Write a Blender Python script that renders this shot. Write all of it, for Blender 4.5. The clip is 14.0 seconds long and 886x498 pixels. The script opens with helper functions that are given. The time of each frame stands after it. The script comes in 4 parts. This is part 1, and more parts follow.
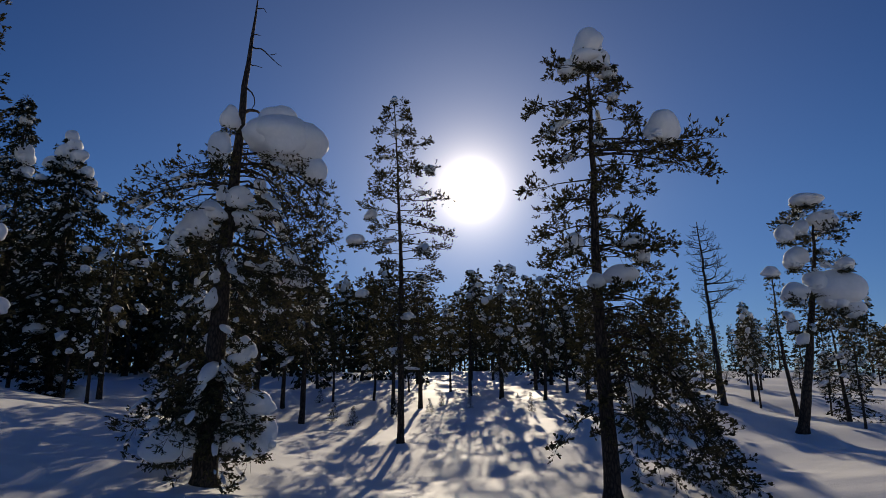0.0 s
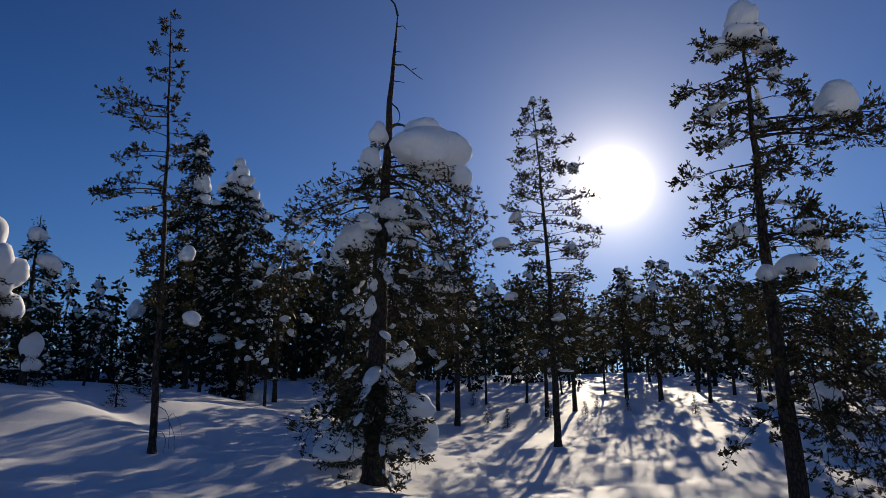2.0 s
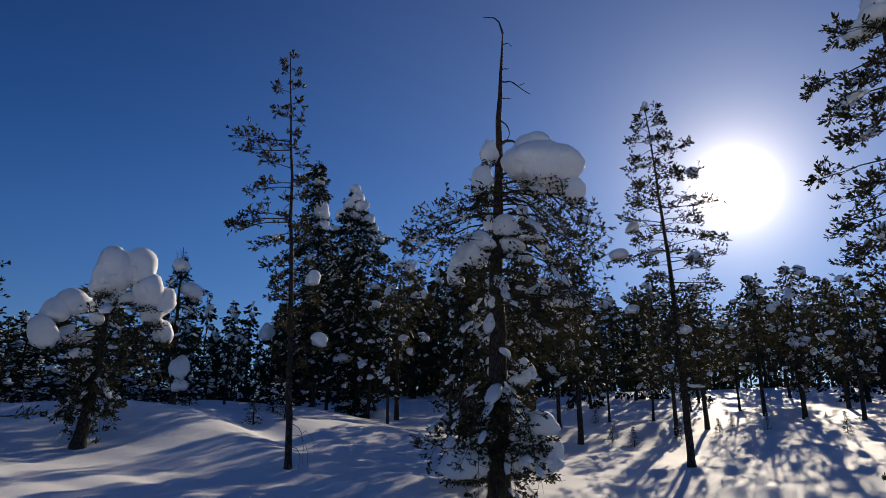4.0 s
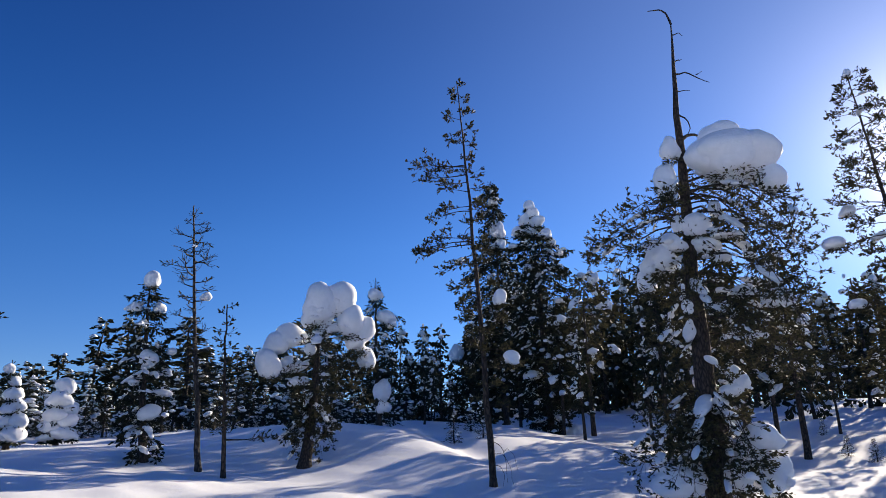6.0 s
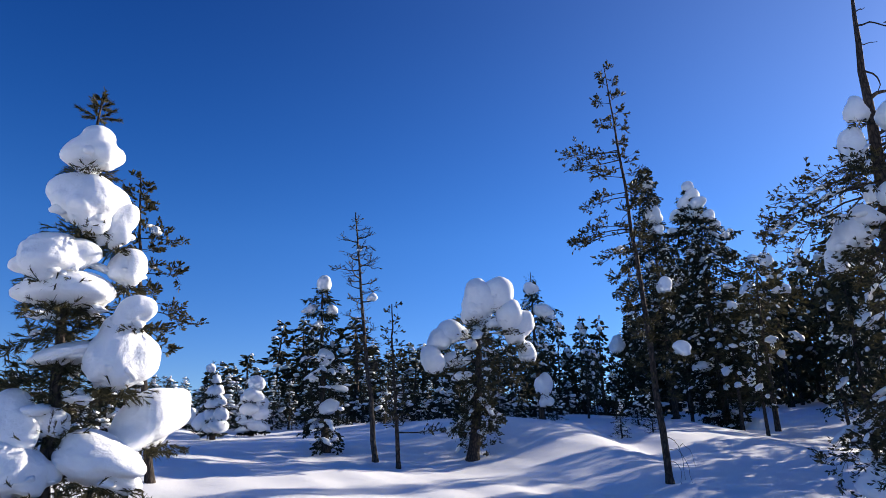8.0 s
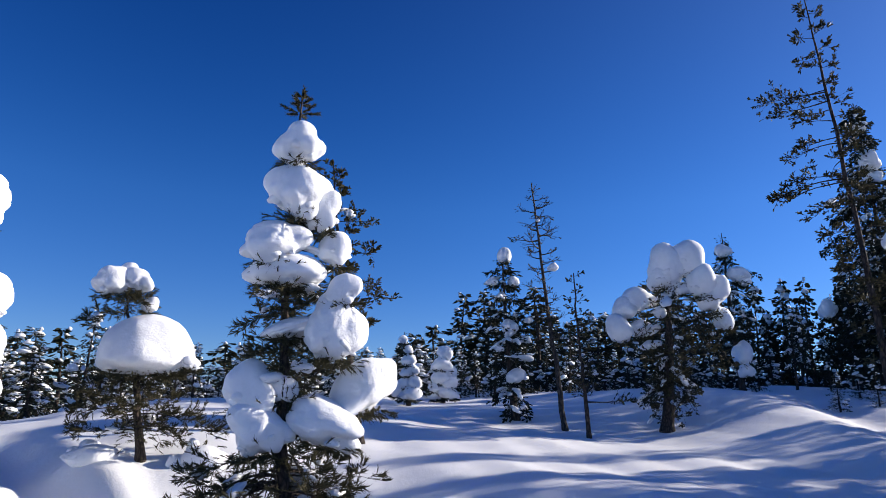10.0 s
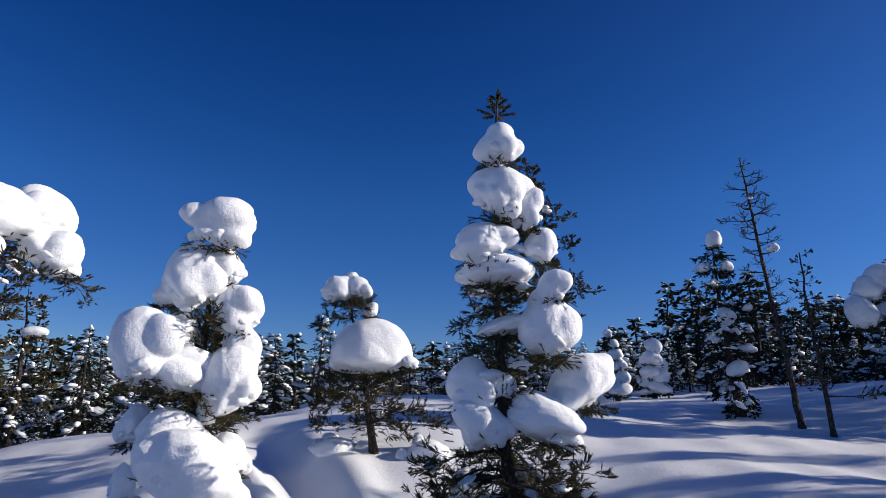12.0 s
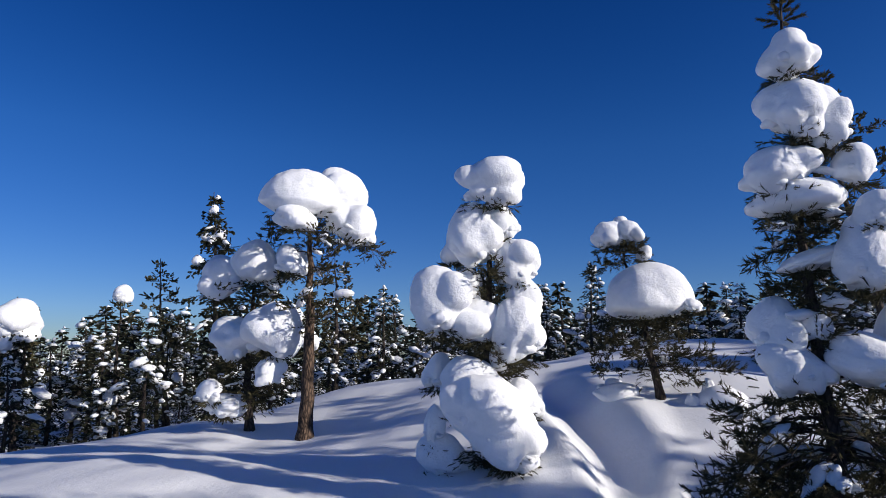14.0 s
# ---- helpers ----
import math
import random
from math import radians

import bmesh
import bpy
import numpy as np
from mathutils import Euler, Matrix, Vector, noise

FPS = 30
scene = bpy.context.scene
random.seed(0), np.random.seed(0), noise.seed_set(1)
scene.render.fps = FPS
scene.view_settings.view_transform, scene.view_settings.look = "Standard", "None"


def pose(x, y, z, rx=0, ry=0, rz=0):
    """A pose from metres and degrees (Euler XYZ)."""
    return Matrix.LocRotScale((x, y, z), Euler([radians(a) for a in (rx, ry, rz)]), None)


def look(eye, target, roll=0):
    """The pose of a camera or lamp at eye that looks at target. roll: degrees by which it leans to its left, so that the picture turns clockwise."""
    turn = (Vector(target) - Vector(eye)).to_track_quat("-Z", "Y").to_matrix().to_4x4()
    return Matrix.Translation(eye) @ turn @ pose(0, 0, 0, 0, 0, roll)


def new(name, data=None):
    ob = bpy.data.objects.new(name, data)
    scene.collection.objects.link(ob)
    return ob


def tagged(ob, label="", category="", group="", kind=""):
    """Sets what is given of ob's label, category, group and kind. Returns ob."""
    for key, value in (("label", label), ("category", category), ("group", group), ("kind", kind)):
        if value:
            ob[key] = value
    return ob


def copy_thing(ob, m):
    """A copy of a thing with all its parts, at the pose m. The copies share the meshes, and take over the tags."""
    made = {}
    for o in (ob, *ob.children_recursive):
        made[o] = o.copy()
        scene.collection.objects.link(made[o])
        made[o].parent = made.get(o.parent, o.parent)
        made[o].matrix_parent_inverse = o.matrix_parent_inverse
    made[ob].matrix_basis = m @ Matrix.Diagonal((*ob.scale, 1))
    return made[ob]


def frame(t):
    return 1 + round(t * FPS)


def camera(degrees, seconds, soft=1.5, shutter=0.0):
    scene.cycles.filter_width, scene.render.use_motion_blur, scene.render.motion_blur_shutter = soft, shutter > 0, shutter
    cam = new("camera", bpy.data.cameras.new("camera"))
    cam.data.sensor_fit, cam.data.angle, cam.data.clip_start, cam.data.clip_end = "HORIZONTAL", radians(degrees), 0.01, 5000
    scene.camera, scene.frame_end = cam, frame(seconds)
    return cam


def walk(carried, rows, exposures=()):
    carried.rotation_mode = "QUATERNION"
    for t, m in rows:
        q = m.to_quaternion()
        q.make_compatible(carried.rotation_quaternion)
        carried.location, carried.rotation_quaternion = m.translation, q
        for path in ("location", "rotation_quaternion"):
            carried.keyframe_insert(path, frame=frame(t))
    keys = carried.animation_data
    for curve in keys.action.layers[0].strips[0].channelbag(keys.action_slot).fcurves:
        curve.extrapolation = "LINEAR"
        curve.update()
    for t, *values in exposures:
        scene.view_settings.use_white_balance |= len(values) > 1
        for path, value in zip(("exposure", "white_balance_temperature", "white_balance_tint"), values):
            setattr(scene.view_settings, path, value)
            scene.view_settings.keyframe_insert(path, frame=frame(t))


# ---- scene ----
# ------------------------------------------------------------------ camera: a full turn of the body with the arm stretched out
cam = camera(69.5, 14.0, soft=0.6)
EYE, ARM = 1.6, 0.5
ROWS = [
    (0.0, 0.00, 14.02, -0.26),
    (0.5, 2.80, 14.12, -0.56),
    (1.0, 7.17, 14.11, -0.33),
    (1.5, 10.30, 14.08, -0.41),
    (2.0, 13.05, 14.29, -0.13),
    (4.5, 26.67, 16.29, -0.23),
    (5.0, 30.66, 16.85, -0.71),
    (5.5, 34.76, 17.49, -1.49),
    (6.0, 39.49, 17.34, -0.90),
    (6.5, 43.11, 17.22, -0.93),
    (7.0, 46.06, 17.00, -0.53),
    (7.5, 49.29, 16.90, -0.43),
    (8.0, 53.39, 16.96, -0.25),
    (10.5, 73.40, 13.70, 0.97),
    (11.0, 77.71, 13.66, 0.73),
    (11.5, 82.18, 13.92, 0.27),
    (12.0, 86.71, 13.61, 0.81),
    (12.5, 91.04, 13.20, 1.46),
    (13.0, 96.74, 11.48, 1.50),
    (13.5, 102.34, 9.93, 0.49),
    (14.0, 109.54, 8.88, -0.23),
]
EXPOSURES = [(0.0, -0.60, 8500, 9), (1.0, -0.40, 8500, 9), (2.0, -0.34, 8400, 9), (4.5, -0.14, 8200, 9), (5.0, 0.10, 8100, 9), (5.5, 0.33, 7900, 10), (6.0, 0.74, 7700, 10),
             (6.5, 0.84, 7600, 11), (7.0, 0.62, 7400, 10), (7.5, 0.82, 7400, 10), (8.0, 0.84, 7350, 10),
             (10.5, 0.37, 6900, 11), (11.0, 0.07, 6900, 11), (12.5, 0.06, 6800, 11), (14.0, -0.03, 6650, 11)]
walk(cam, [(t, pose(-ARM * math.sin(radians(yaw)), ARM * math.cos(radians(yaw)), EYE, 90 + pitch, 0, yaw) @ pose(0, 0, 0, 0, 0, roll))
           for t, yaw, pitch, roll in ROWS], EXPOSURES)

# ------------------------------------------------------------------ sky and sun
SUN_AZ, SUN_EL = -2.7, 19.3          # degrees to the left of north, degrees up
sun_way = Vector((-math.sin(radians(SUN_AZ)) * math.cos(radians(SUN_EL)),
                  math.cos(radians(SUN_AZ)) * math.cos(radians(SUN_EL)), math.sin(radians(SUN_EL))))
world = bpy.data.worlds.new("winter_sky")
scene.world = world
world.use_nodes = True
wt = world.node_tree
wt.nodes.clear()
sky = wt.nodes.new("ShaderNodeTexSky")
sky.sky_type, sky.sun_disc = "NISHITA", False
sky.sun_elevation, sky.sun_rotation = radians(SUN_EL), radians(-SUN_AZ)
sky.altitude, sky.air_density, sky.dust_density, sky.ozone_density = 800.0, 1.0, 0.0, 2.5
SKY_STRENGTH = 0.084
coord = wt.nodes.new("ShaderNodeTexCoord")
dot = wt.nodes.new("ShaderNodeVectorMath")
dot.operation = "DOT_PRODUCT"
dot.inputs[1].default_value = sun_way
wt.links.new(coord.outputs["Generated"], dot.inputs[0])
back = wt.nodes.new("ShaderNodeBackground")
back.inputs["Strength"].default_value = SKY_STRENGTH
hue = wt.nodes.new("ShaderNodeHueSaturation")
hue.inputs["Saturation"].default_value = 1.35
wt.links.new(sky.outputs["Color"], hue.inputs["Color"])
tone_mix = wt.nodes.new("ShaderNodeMix")
tone_mix.data_type, tone_mix.blend_type = "RGBA", "MULTIPLY"
tone_mix.inputs[0].default_value = 1.0
tone_mix.inputs[7].default_value = (0.58, 0.78, 1.3, 1)
wt.links.new(hue.outputs["Color"], tone_mix.inputs[6])
# the sky pales towards the horizon and deepens overhead
height = wt.nodes.new("ShaderNodeSeparateXYZ")
wt.links.new(coord.outputs["Generated"], height.inputs[0])
deepen = wt.nodes.new("ShaderNodeValToRGB")
while len(deepen.color_ramp.elements) < 5:
    deepen.color_ramp.elements.new(0.5)
for e, (p, c) in zip(deepen.color_ramp.elements, [(0.03, (0.80, 0.80, 0.84)), (0.30, (0.88, 0.88, 0.87)), (0.43, (0.62, 0.74, 0.79)), (0.60, (0.38, 0.58, 0.68)), (1.0, (0.30, 0.48, 0.58))]):
    e.position, e.color = p, (*c, 1)
wt.links.new(height.outputs["Z"], deepen.inputs["Fac"])
deep_mix = wt.nodes.new("ShaderNodeMix")
deep_mix.data_type, deep_mix.blend_type = "RGBA", "MULTIPLY"
deep_mix.inputs[0].default_value = 1.0
wt.links.new(tone_mix.outputs[2], deep_mix.inputs[6])
wt.links.new(deepen.outputs["Color"], deep_mix.inputs[7])
wt.links.new(deep_mix.outputs[2], back.inputs["Color"])
last = back
# the sun's dazzling aureole in the sky: a hot core and wider halos
for power, strength, tone in ((3600.0, 14.0, (1.0, 0.97, 0.95, 1)), (900.0, 1.1, (1.0, 0.97, 0.96, 1)), (300.0, 0.75, (1.0, 0.97, 0.98, 1)), (60.0, 0.40, (0.85, 0.88, 1.0, 1)), (9.0, 0.14, (0.56, 0.70, 1.0, 1)), (2.2, 0.060, (0.36, 0.64, 1.0, 1))):
    clip = wt.nodes.new("ShaderNodeMath")
    clip.operation = "MAXIMUM"
    clip.inputs[1].default_value = 0.0
    wt.links.new(dot.outputs["Value"], clip.inputs[0])
    pw = wt.nodes.new("ShaderNodeMath")
    pw.operation = "POWER"
    pw.inputs[1].default_value = power
    wt.links.new(clip.outputs[0], pw.inputs[0])
    mul = wt.nodes.new("ShaderNodeMath")
    mul.operation = "MULTIPLY"
    mul.inputs[1].default_value = strength
    wt.links.new(pw.outputs[0], mul.inputs[0])
    glow = wt.nodes.new("ShaderNodeBackground")
    glow.inputs["Color"].default_value = tone
    wt.links.new(mul.outputs[0], glow.inputs["Strength"])
    add = wt.nodes.new("ShaderNodeAddShader")
    wt.links.new(last.outputs[0], add.inputs[0])
    wt.links.new(glow.outputs[0], add.inputs[1])
    last = add
wout = wt.nodes.new("ShaderNodeOutputWorld")
wt.links.new(last.outputs[0], wout.inputs["Surface"])

sun_data = bpy.data.lights.new("sun", "SUN")
sun_data.energy, sun_data.angle, sun_data.color = 4.9, radians(0.53), (1.0, 0.955, 0.90)
sun = new("sun", sun_data)
sun.matrix_world = look(sun_way * 60, (0, 0, 0))


# ------------------------------------------------------------------ materials
def material(name):
    m = bpy.data.materials.new(name)
    m.use_nodes = True
    nt = m.node_tree
    return m, nt, nt.nodes["Principled BSDF"]


def noise_node(nt, scale, detail=4.0, rough=0.55, stretch=None):
    n = nt.nodes.new("ShaderNodeTexNoise")
    n.inputs["Scale"].default_value, n.inputs["Detail"].default_value, n.inputs["Roughness"].default_value = scale, detail, rough
    tc = nt.nodes.new("ShaderNodeTexCoord")
    if stretch:
        mp = nt.nodes.new("ShaderNodeMapping")
        mp.inputs["Scale"].default_value = stretch
        nt.links.new(tc.outputs["Object"], mp.inputs["Vector"])
        nt.links.new(mp.outputs["Vector"], n.inputs["Vector"])
    else:
        nt.links.new(tc.outputs["Object"], n.inputs["Vector"])
    return n


def ramp(nt, source, stops):
    r = nt.nodes.new("ShaderNodeValToRGB")
    while len(r.color_ramp.elements) < len(stops):
        r.color_ramp.elements.new(0.5)
    for e, (p, c) in zip(r.color_ramp.elements, stops):
        e.position, e.color = p, (*c, 1)
    nt.links.new(source, r.inputs["Fac"])
    return r


def bump(nt, source, strength, distance, before=None):
    b = nt.nodes.new("ShaderNodeBump")
    b.inputs["Strength"].default_value, b.inputs["Distance"].default_value = strength, distance
    nt.links.new(source, b.inputs["Height"])
    if before:
        nt.links.new(before.outputs["Normal"], b.inputs["Normal"])
    return b


def snow_material(name, coarse, fine, depth, grain, rough=0.8, gloss=0.08, white=0.0):
    m, nt, p = material(name)
    big = noise_node(nt, coarse, 3)
    small = noise_node(nt, fine, 5, 0.65)
    r = ramp(nt, big.outputs["Fac"], [(0.3, (0.81 + white, 0.82 + white, 0.83 + white)), (0.7, (0.88 + white, 0.883 + white, 0.888 + white))])
    nt.links.new(r.outputs["Color"], p.inputs["Base Color"])
    b1 = bump(nt, big.outputs["Fac"], 0.5, depth)
    b2 = bump(nt, small.outputs["Fac"], 0.8, grain, b1)
    nt.links.new(b2.outputs["Normal"], p.inputs["Normal"])
    p.inputs["Roughness"].default_value = rough
    p.inputs["Specular IOR Level"].default_value = gloss
    p.inputs["Subsurface Weight"].default_value = 0.25
    p.inputs["Subsurface Radius"].default_value = (0.10, 0.10, 0.11)
    p.inputs["Subsurface Scale"].default_value = 0.4
    return m


SNOW = snow_material("packed_snow", 9.0, 26.0, 0.022, 0.012, 0.7, 0.1, white=0.04)
GROUND_SNOW = snow_material("snow_cover", 1.2, 20.0, 0.05, 0.008, 0.65, 0.10)


def bark_material(name, dark, mid, light):
    m, nt, p = material(name)
    plates = nt.nodes.new("ShaderNodeTexVoronoi")
    plates.feature = "DISTANCE_TO_EDGE"
    plates.inputs["Scale"].default_value = 22.0
    tc = nt.nodes.new("ShaderNodeTexCoord")
    mp = nt.nodes.new("ShaderNodeMapping")
    mp.inputs["Scale"].default_value = (1, 1, 0.35)
    nt.links.new(tc.outputs["Object"], mp.inputs["Vector"])
    nt.links.new(mp.outputs["Vector"], plates.inputs["Vector"])
    grain = noise_node(nt, 30.0, 6, 0.7, stretch=(1, 1, 0.3))
    mix = nt.nodes.new("ShaderNodeMath")
    mix.operation = "MULTIPLY_ADD"
    mix.inputs[1].default_value = 1.6
    nt.links.new(plates.outputs["Distance"], mix.inputs[0])
    nt.links.new(grain.outputs["Fac"], mix.inputs[2])
    r = ramp(nt, mix.outputs[0], [(0.35, dark), (0.6, mid), (0.95, light)])
    nt.links.new(r.outputs["Color"], p.inputs["Base Color"])
    b = bump(nt, mix.outputs[0], 0.9, 0.02)
    nt.links.new(b.outputs["Normal"], p.inputs["Normal"])
    p.inputs["Roughness"].default_value = 0.85
    p.inputs["Specular IOR Level"].default_value = 0.2
    return m


BARK = bark_material("pine_bark", (0.012, 0.010, 0.009), (0.036, 0.028, 0.023), (0.082, 0.062, 0.052))
BARK_WARM = bark_material("orange_pine_bark", (0.018, 0.013, 0.011), (0.060, 0.040, 0.028), (0.15, 0.098, 0.066))
DEAD_WOOD = bark_material("weathered_dead_wood", (0.016, 0.014, 0.013), (0.038, 0.033, 0.030), (0.08, 0.07, 0.064))


def needle_material(name, dark, light):
    m, nt, p = material(name)
    geo = nt.nodes.new("ShaderNodeNewGeometry")
    patch = noise_node(nt, 3.0, 2)
    mix = nt.nodes.new("ShaderNodeMath")
    mix.operation = "MULTIPLY_ADD"
    mix.inputs[1].default_value = 0.5
    nt.links.new(geo.outputs["Random Per Island"], mix.inputs[0])
    half = nt.nodes.new("ShaderNodeMath")
    half.operation = "MULTIPLY"
    half.inputs[1].default_value = 0.5
    nt.links.new(patch.outputs["Fac"], half.inputs[0])
    nt.links.new(half.outputs[0], mix.inputs[2])
    r = ramp(nt, mix.outputs[0], [(0.15, dark), (0.8, light)])
    nt.links.new(r.outputs["Color"], p.inputs["Base Color"])
    p.inputs["Roughness"].default_value = 0.65
    p.inputs["Specular IOR Level"].default_value = 0.15
    tr = nt.nodes.new("ShaderNodeBsdfTranslucent")
    nt.links.new(r.outputs["Color"], tr.inputs["Color"])
    ms = nt.nodes.new("ShaderNodeMixShader")
    ms.inputs[0].default_value = 0.15
    out = nt.nodes["Material Output"]
    nt.links.new(p.outputs[0], ms.inputs[1])
    nt.links.new(tr.outputs[0], ms.inputs[2])
    nt.links.new(ms.outputs[0], out.inputs["Surface"])
    return m


PINE_NEEDLE = needle_material("pine_needles", (0.012, 0.013, 0.008), (0.105, 0.090, 0.042))
SPRUCE_NEEDLE = needle_material("spruce_needles", (0.009, 0.012, 0.008), (0.038, 0.040, 0.020))


# ------------------------------------------------------------------ mesh tools
def mesh_from(name, verts, faces, mat, smooth=True):
    """A mesh from an array of vertices and a list of face arrays (rows of 3 or of 4 indices)."""
    me = bpy.data.meshes.new(name)
    verts = np.asarray(verts, np.float32).reshape(-1, 3)
    faces = [np.asarray(f, np.int32) for f in faces if len(f)]
    loops = np.concatenate([f.ravel() for f in faces])
    totals = np.concatenate([np.full(len(f), f.shape[1], np.int32) for f in faces])
    starts = np.concatenate([[0], np.cumsum(totals)[:-1]]).astype(np.int32)
    me.vertices.add(len(verts))
    me.vertices.foreach_set("co", verts.ravel())
    me.loops.add(len(loops))
    me.loops.foreach_set("vertex_index", loops)
    me.polygons.add(len(totals))
    me.polygons.foreach_set("loop_start", starts)
    me.polygons.foreach_set("use_smooth", np.full(len(totals), smooth))
    me.materials.append(mat)
    me.update(calc_edges=True)
    me.validate()
    return me


def part(name, mesh, parent, label="", place=(0, 0, 0)):
    ob = new(name, mesh)
    ob.parent = parent
    ob.location = place
    return tagged(ob, label)


def unit(v):
    return v / (np.linalg.norm(v, axis=-1, keepdims=True) + 1e-9)


def tubes(points, radii, sides):
    """Tapered tubes along many polylines of equal length: points (n, m, 3), radii (n, m)."""
    n, m, _ = points.shape
    way = np.gradient(points, axis=1)
    way = unit(way)
    ref = np.where(np.abs(way[..., 2:3]) > 0.8, np.array([1.0, 0.1, 0]), np.array([0, 0, 1.0]))
    a = unit(np.cross(way, ref))
    b = np.cross(way, a)
    ang = np.arange(sides) * 2 * np.pi / sides
    ring = a[:, :, None] * np.cos(ang)[None, None, :, None] + b[:, :, None] * np.sin(ang)[None, None, :, None]
    v = points[:, :, None] + ring * radii[:, :, None, None]
    idx = np.arange(n * m * sides).reshape(n, m, sides)
    nxt = np.roll(idx, -1, axis=2)
    q = np.stack([idx[:, :-1], nxt[:, :-1], nxt[:, 1:], idx[:, 1:]], -1).reshape(-1, 4)
    return v.reshape(-1, 3), q


def waves(p, freq, rng, terms=7):
    """Smooth noise of about -1 to 1 from a sum of waves in random directions."""
    out = 0
    for _ in range(terms):
        d = rng.normal(size=p.shape[1])
        d /= np.linalg.norm(d)
        out = out + np.sin(freq * rng.uniform(0.7, 1.4) * (p @ d) + rng.uniform(0, 6.28))
    return out / terms * 1.7


BALLS = {}


def ball(sub):
    if sub not in BALLS:
        bm = bmesh.new()
        bmesh.ops.create_icosphere(bm, subdivisions=sub, radius=1.0)
        BALLS[sub] = (np.array([v.co[:] for v in bm.verts]), np.array([[v.index for v in f.verts] for f in bm.faces]))
        bm.free()
    return BALLS[sub]


def lump(rx, ry, rz, rng, sub=3, rough=1.0, knobs=0, tilt=0.0, dome=False):
    """A load of packed snow: a smooth dome of a few swollen lobes over a ragged, hollowed underside; rx, ry, rz are its half sizes, tilt the degrees
    by which its right side is raised; a dome is one smooth cap with a flat base."""
    d, f = ball(sub)
    flat = np.hypot(d[:, 0], d[:, 1])
    power = np.where(d[:, 2] < 0, rng.uniform(2.2, 2.8), rng.uniform(1.9, 2.1))
    far = [0.78 * (flat ** power + np.abs(d[:, 2]) ** power) ** (-1 / power)]
    for _ in range(rng.integers(5, 10) if sub > 2 else 1):
        c = unit(rng.normal(size=3) * np.array([1.0, 1.0, 0.6]) - [0, 0, 0.25]) * rng.uniform(0.36, 0.78)
        size = rng.uniform(0.34, 0.60)
        dc = d @ c
        disc = dc * dc - c @ c + size * size
        far.append(np.where(disc > 0, dc + np.sqrt(np.maximum(disc, 0)), 0.0))
    r = np.log(np.exp(np.array(far) * 17).sum(0)) / 17
    r = r - 0.55 * np.clip(d[:, 2], 0, 1) * (r - 0.9)       # snow settles round on top
    under = np.clip(-d[:, 2] - 0.1, 0, 1)
    n3 = 0
    if sub > 2:
        n3 = 0.026 * waves(d, 7.0, rng) + (0.014 * waves(d, 15.0, rng) + 0.008 * waves(d, 29.0, rng) if sub > 3 else 0)
        for _ in range(rng.integers(1, 4)):       # hollows where a bough shows through
            w = unit(rng.normal(size=3) * [1, 1, 0.6] - [0, 0, 0.6])
            r = r - rng.uniform(0.06, 0.22) * np.exp(-((1 - d @ w) / rng.uniform(0.015, 0.07)))
        for _ in range(rng.integers(0, 3)):       # folds where loads have settled on one another
            w, w2 = unit(rng.normal(size=3)), unit(rng.normal(size=3))
            r = r - rng.uniform(0.02, 0.06) * np.exp(-((d @ w - rng.uniform(-0.4, 0.4)) / 0.10) ** 2) * np.exp(-((1 - d @ w2) / 0.6))
    if dome:
        r = (0.66 + 0.34 * r / r.max()) * (1 - 0.10 * np.clip(d[:, 2], 0, 1) ** 2)
        rough = 0.9
    k = 1 + rough * ((0.07 if sub > 2 else 0.09) * waves(d, 3.0, rng) + n3 + 0.22 * under * waves(d * [1, 1, 0.4], 8.0, rng)) - 0.12 * under
    p = d * (r * k)[:, None]
    p[:, 2] = p[:, 2] * np.where(p[:, 2] < 0, 0.42 if dome else 0.85, 1.0) + (0 if tilt else rng.uniform(-0.18, 0.18)) * p[:, 0]
    lo, hi = p.min(0), p.max(0)
    p = (p - (lo + hi) / 2) / ((hi - lo) / 2) * np.array([rx, ry, rz])
    if knobs:       # smaller loads that have grown onto its sides and its lower rim
        vs, fs, count = [p], [f], len(p)
        for _ in range(knobs):
            a = rng.uniform(0, 6.283)
            w = unit(np.array([math.cos(a), math.sin(a), rng.uniform(-1.5, -0.2)]))
            size = rng.uniform(0.10, 0.26) * min(rx, rz)
            kv, kf = lump(size * rng.uniform(0.9, 1.6), size * rng.uniform(0.9, 1.4), size * rng.uniform(0.7, 1.1), rng, min(3, max(1, sub - 2)))
            vs.append(kv + w * np.array([rx, ry, rz]) * rng.uniform(0.70, 0.86))
            fs.append(kf + count)
            count += len(kv)
        p, f = np.concatenate(vs), np.concatenate(fs)
    if tilt:
        c, q = math.cos(radians(tilt)), math.sin(radians(tilt))
        p = np.stack([p[:, 0] * c - p[:, 2] * q, p[:, 1], p[:, 0] * q + p[:, 2] * c], 1)
    return p, f


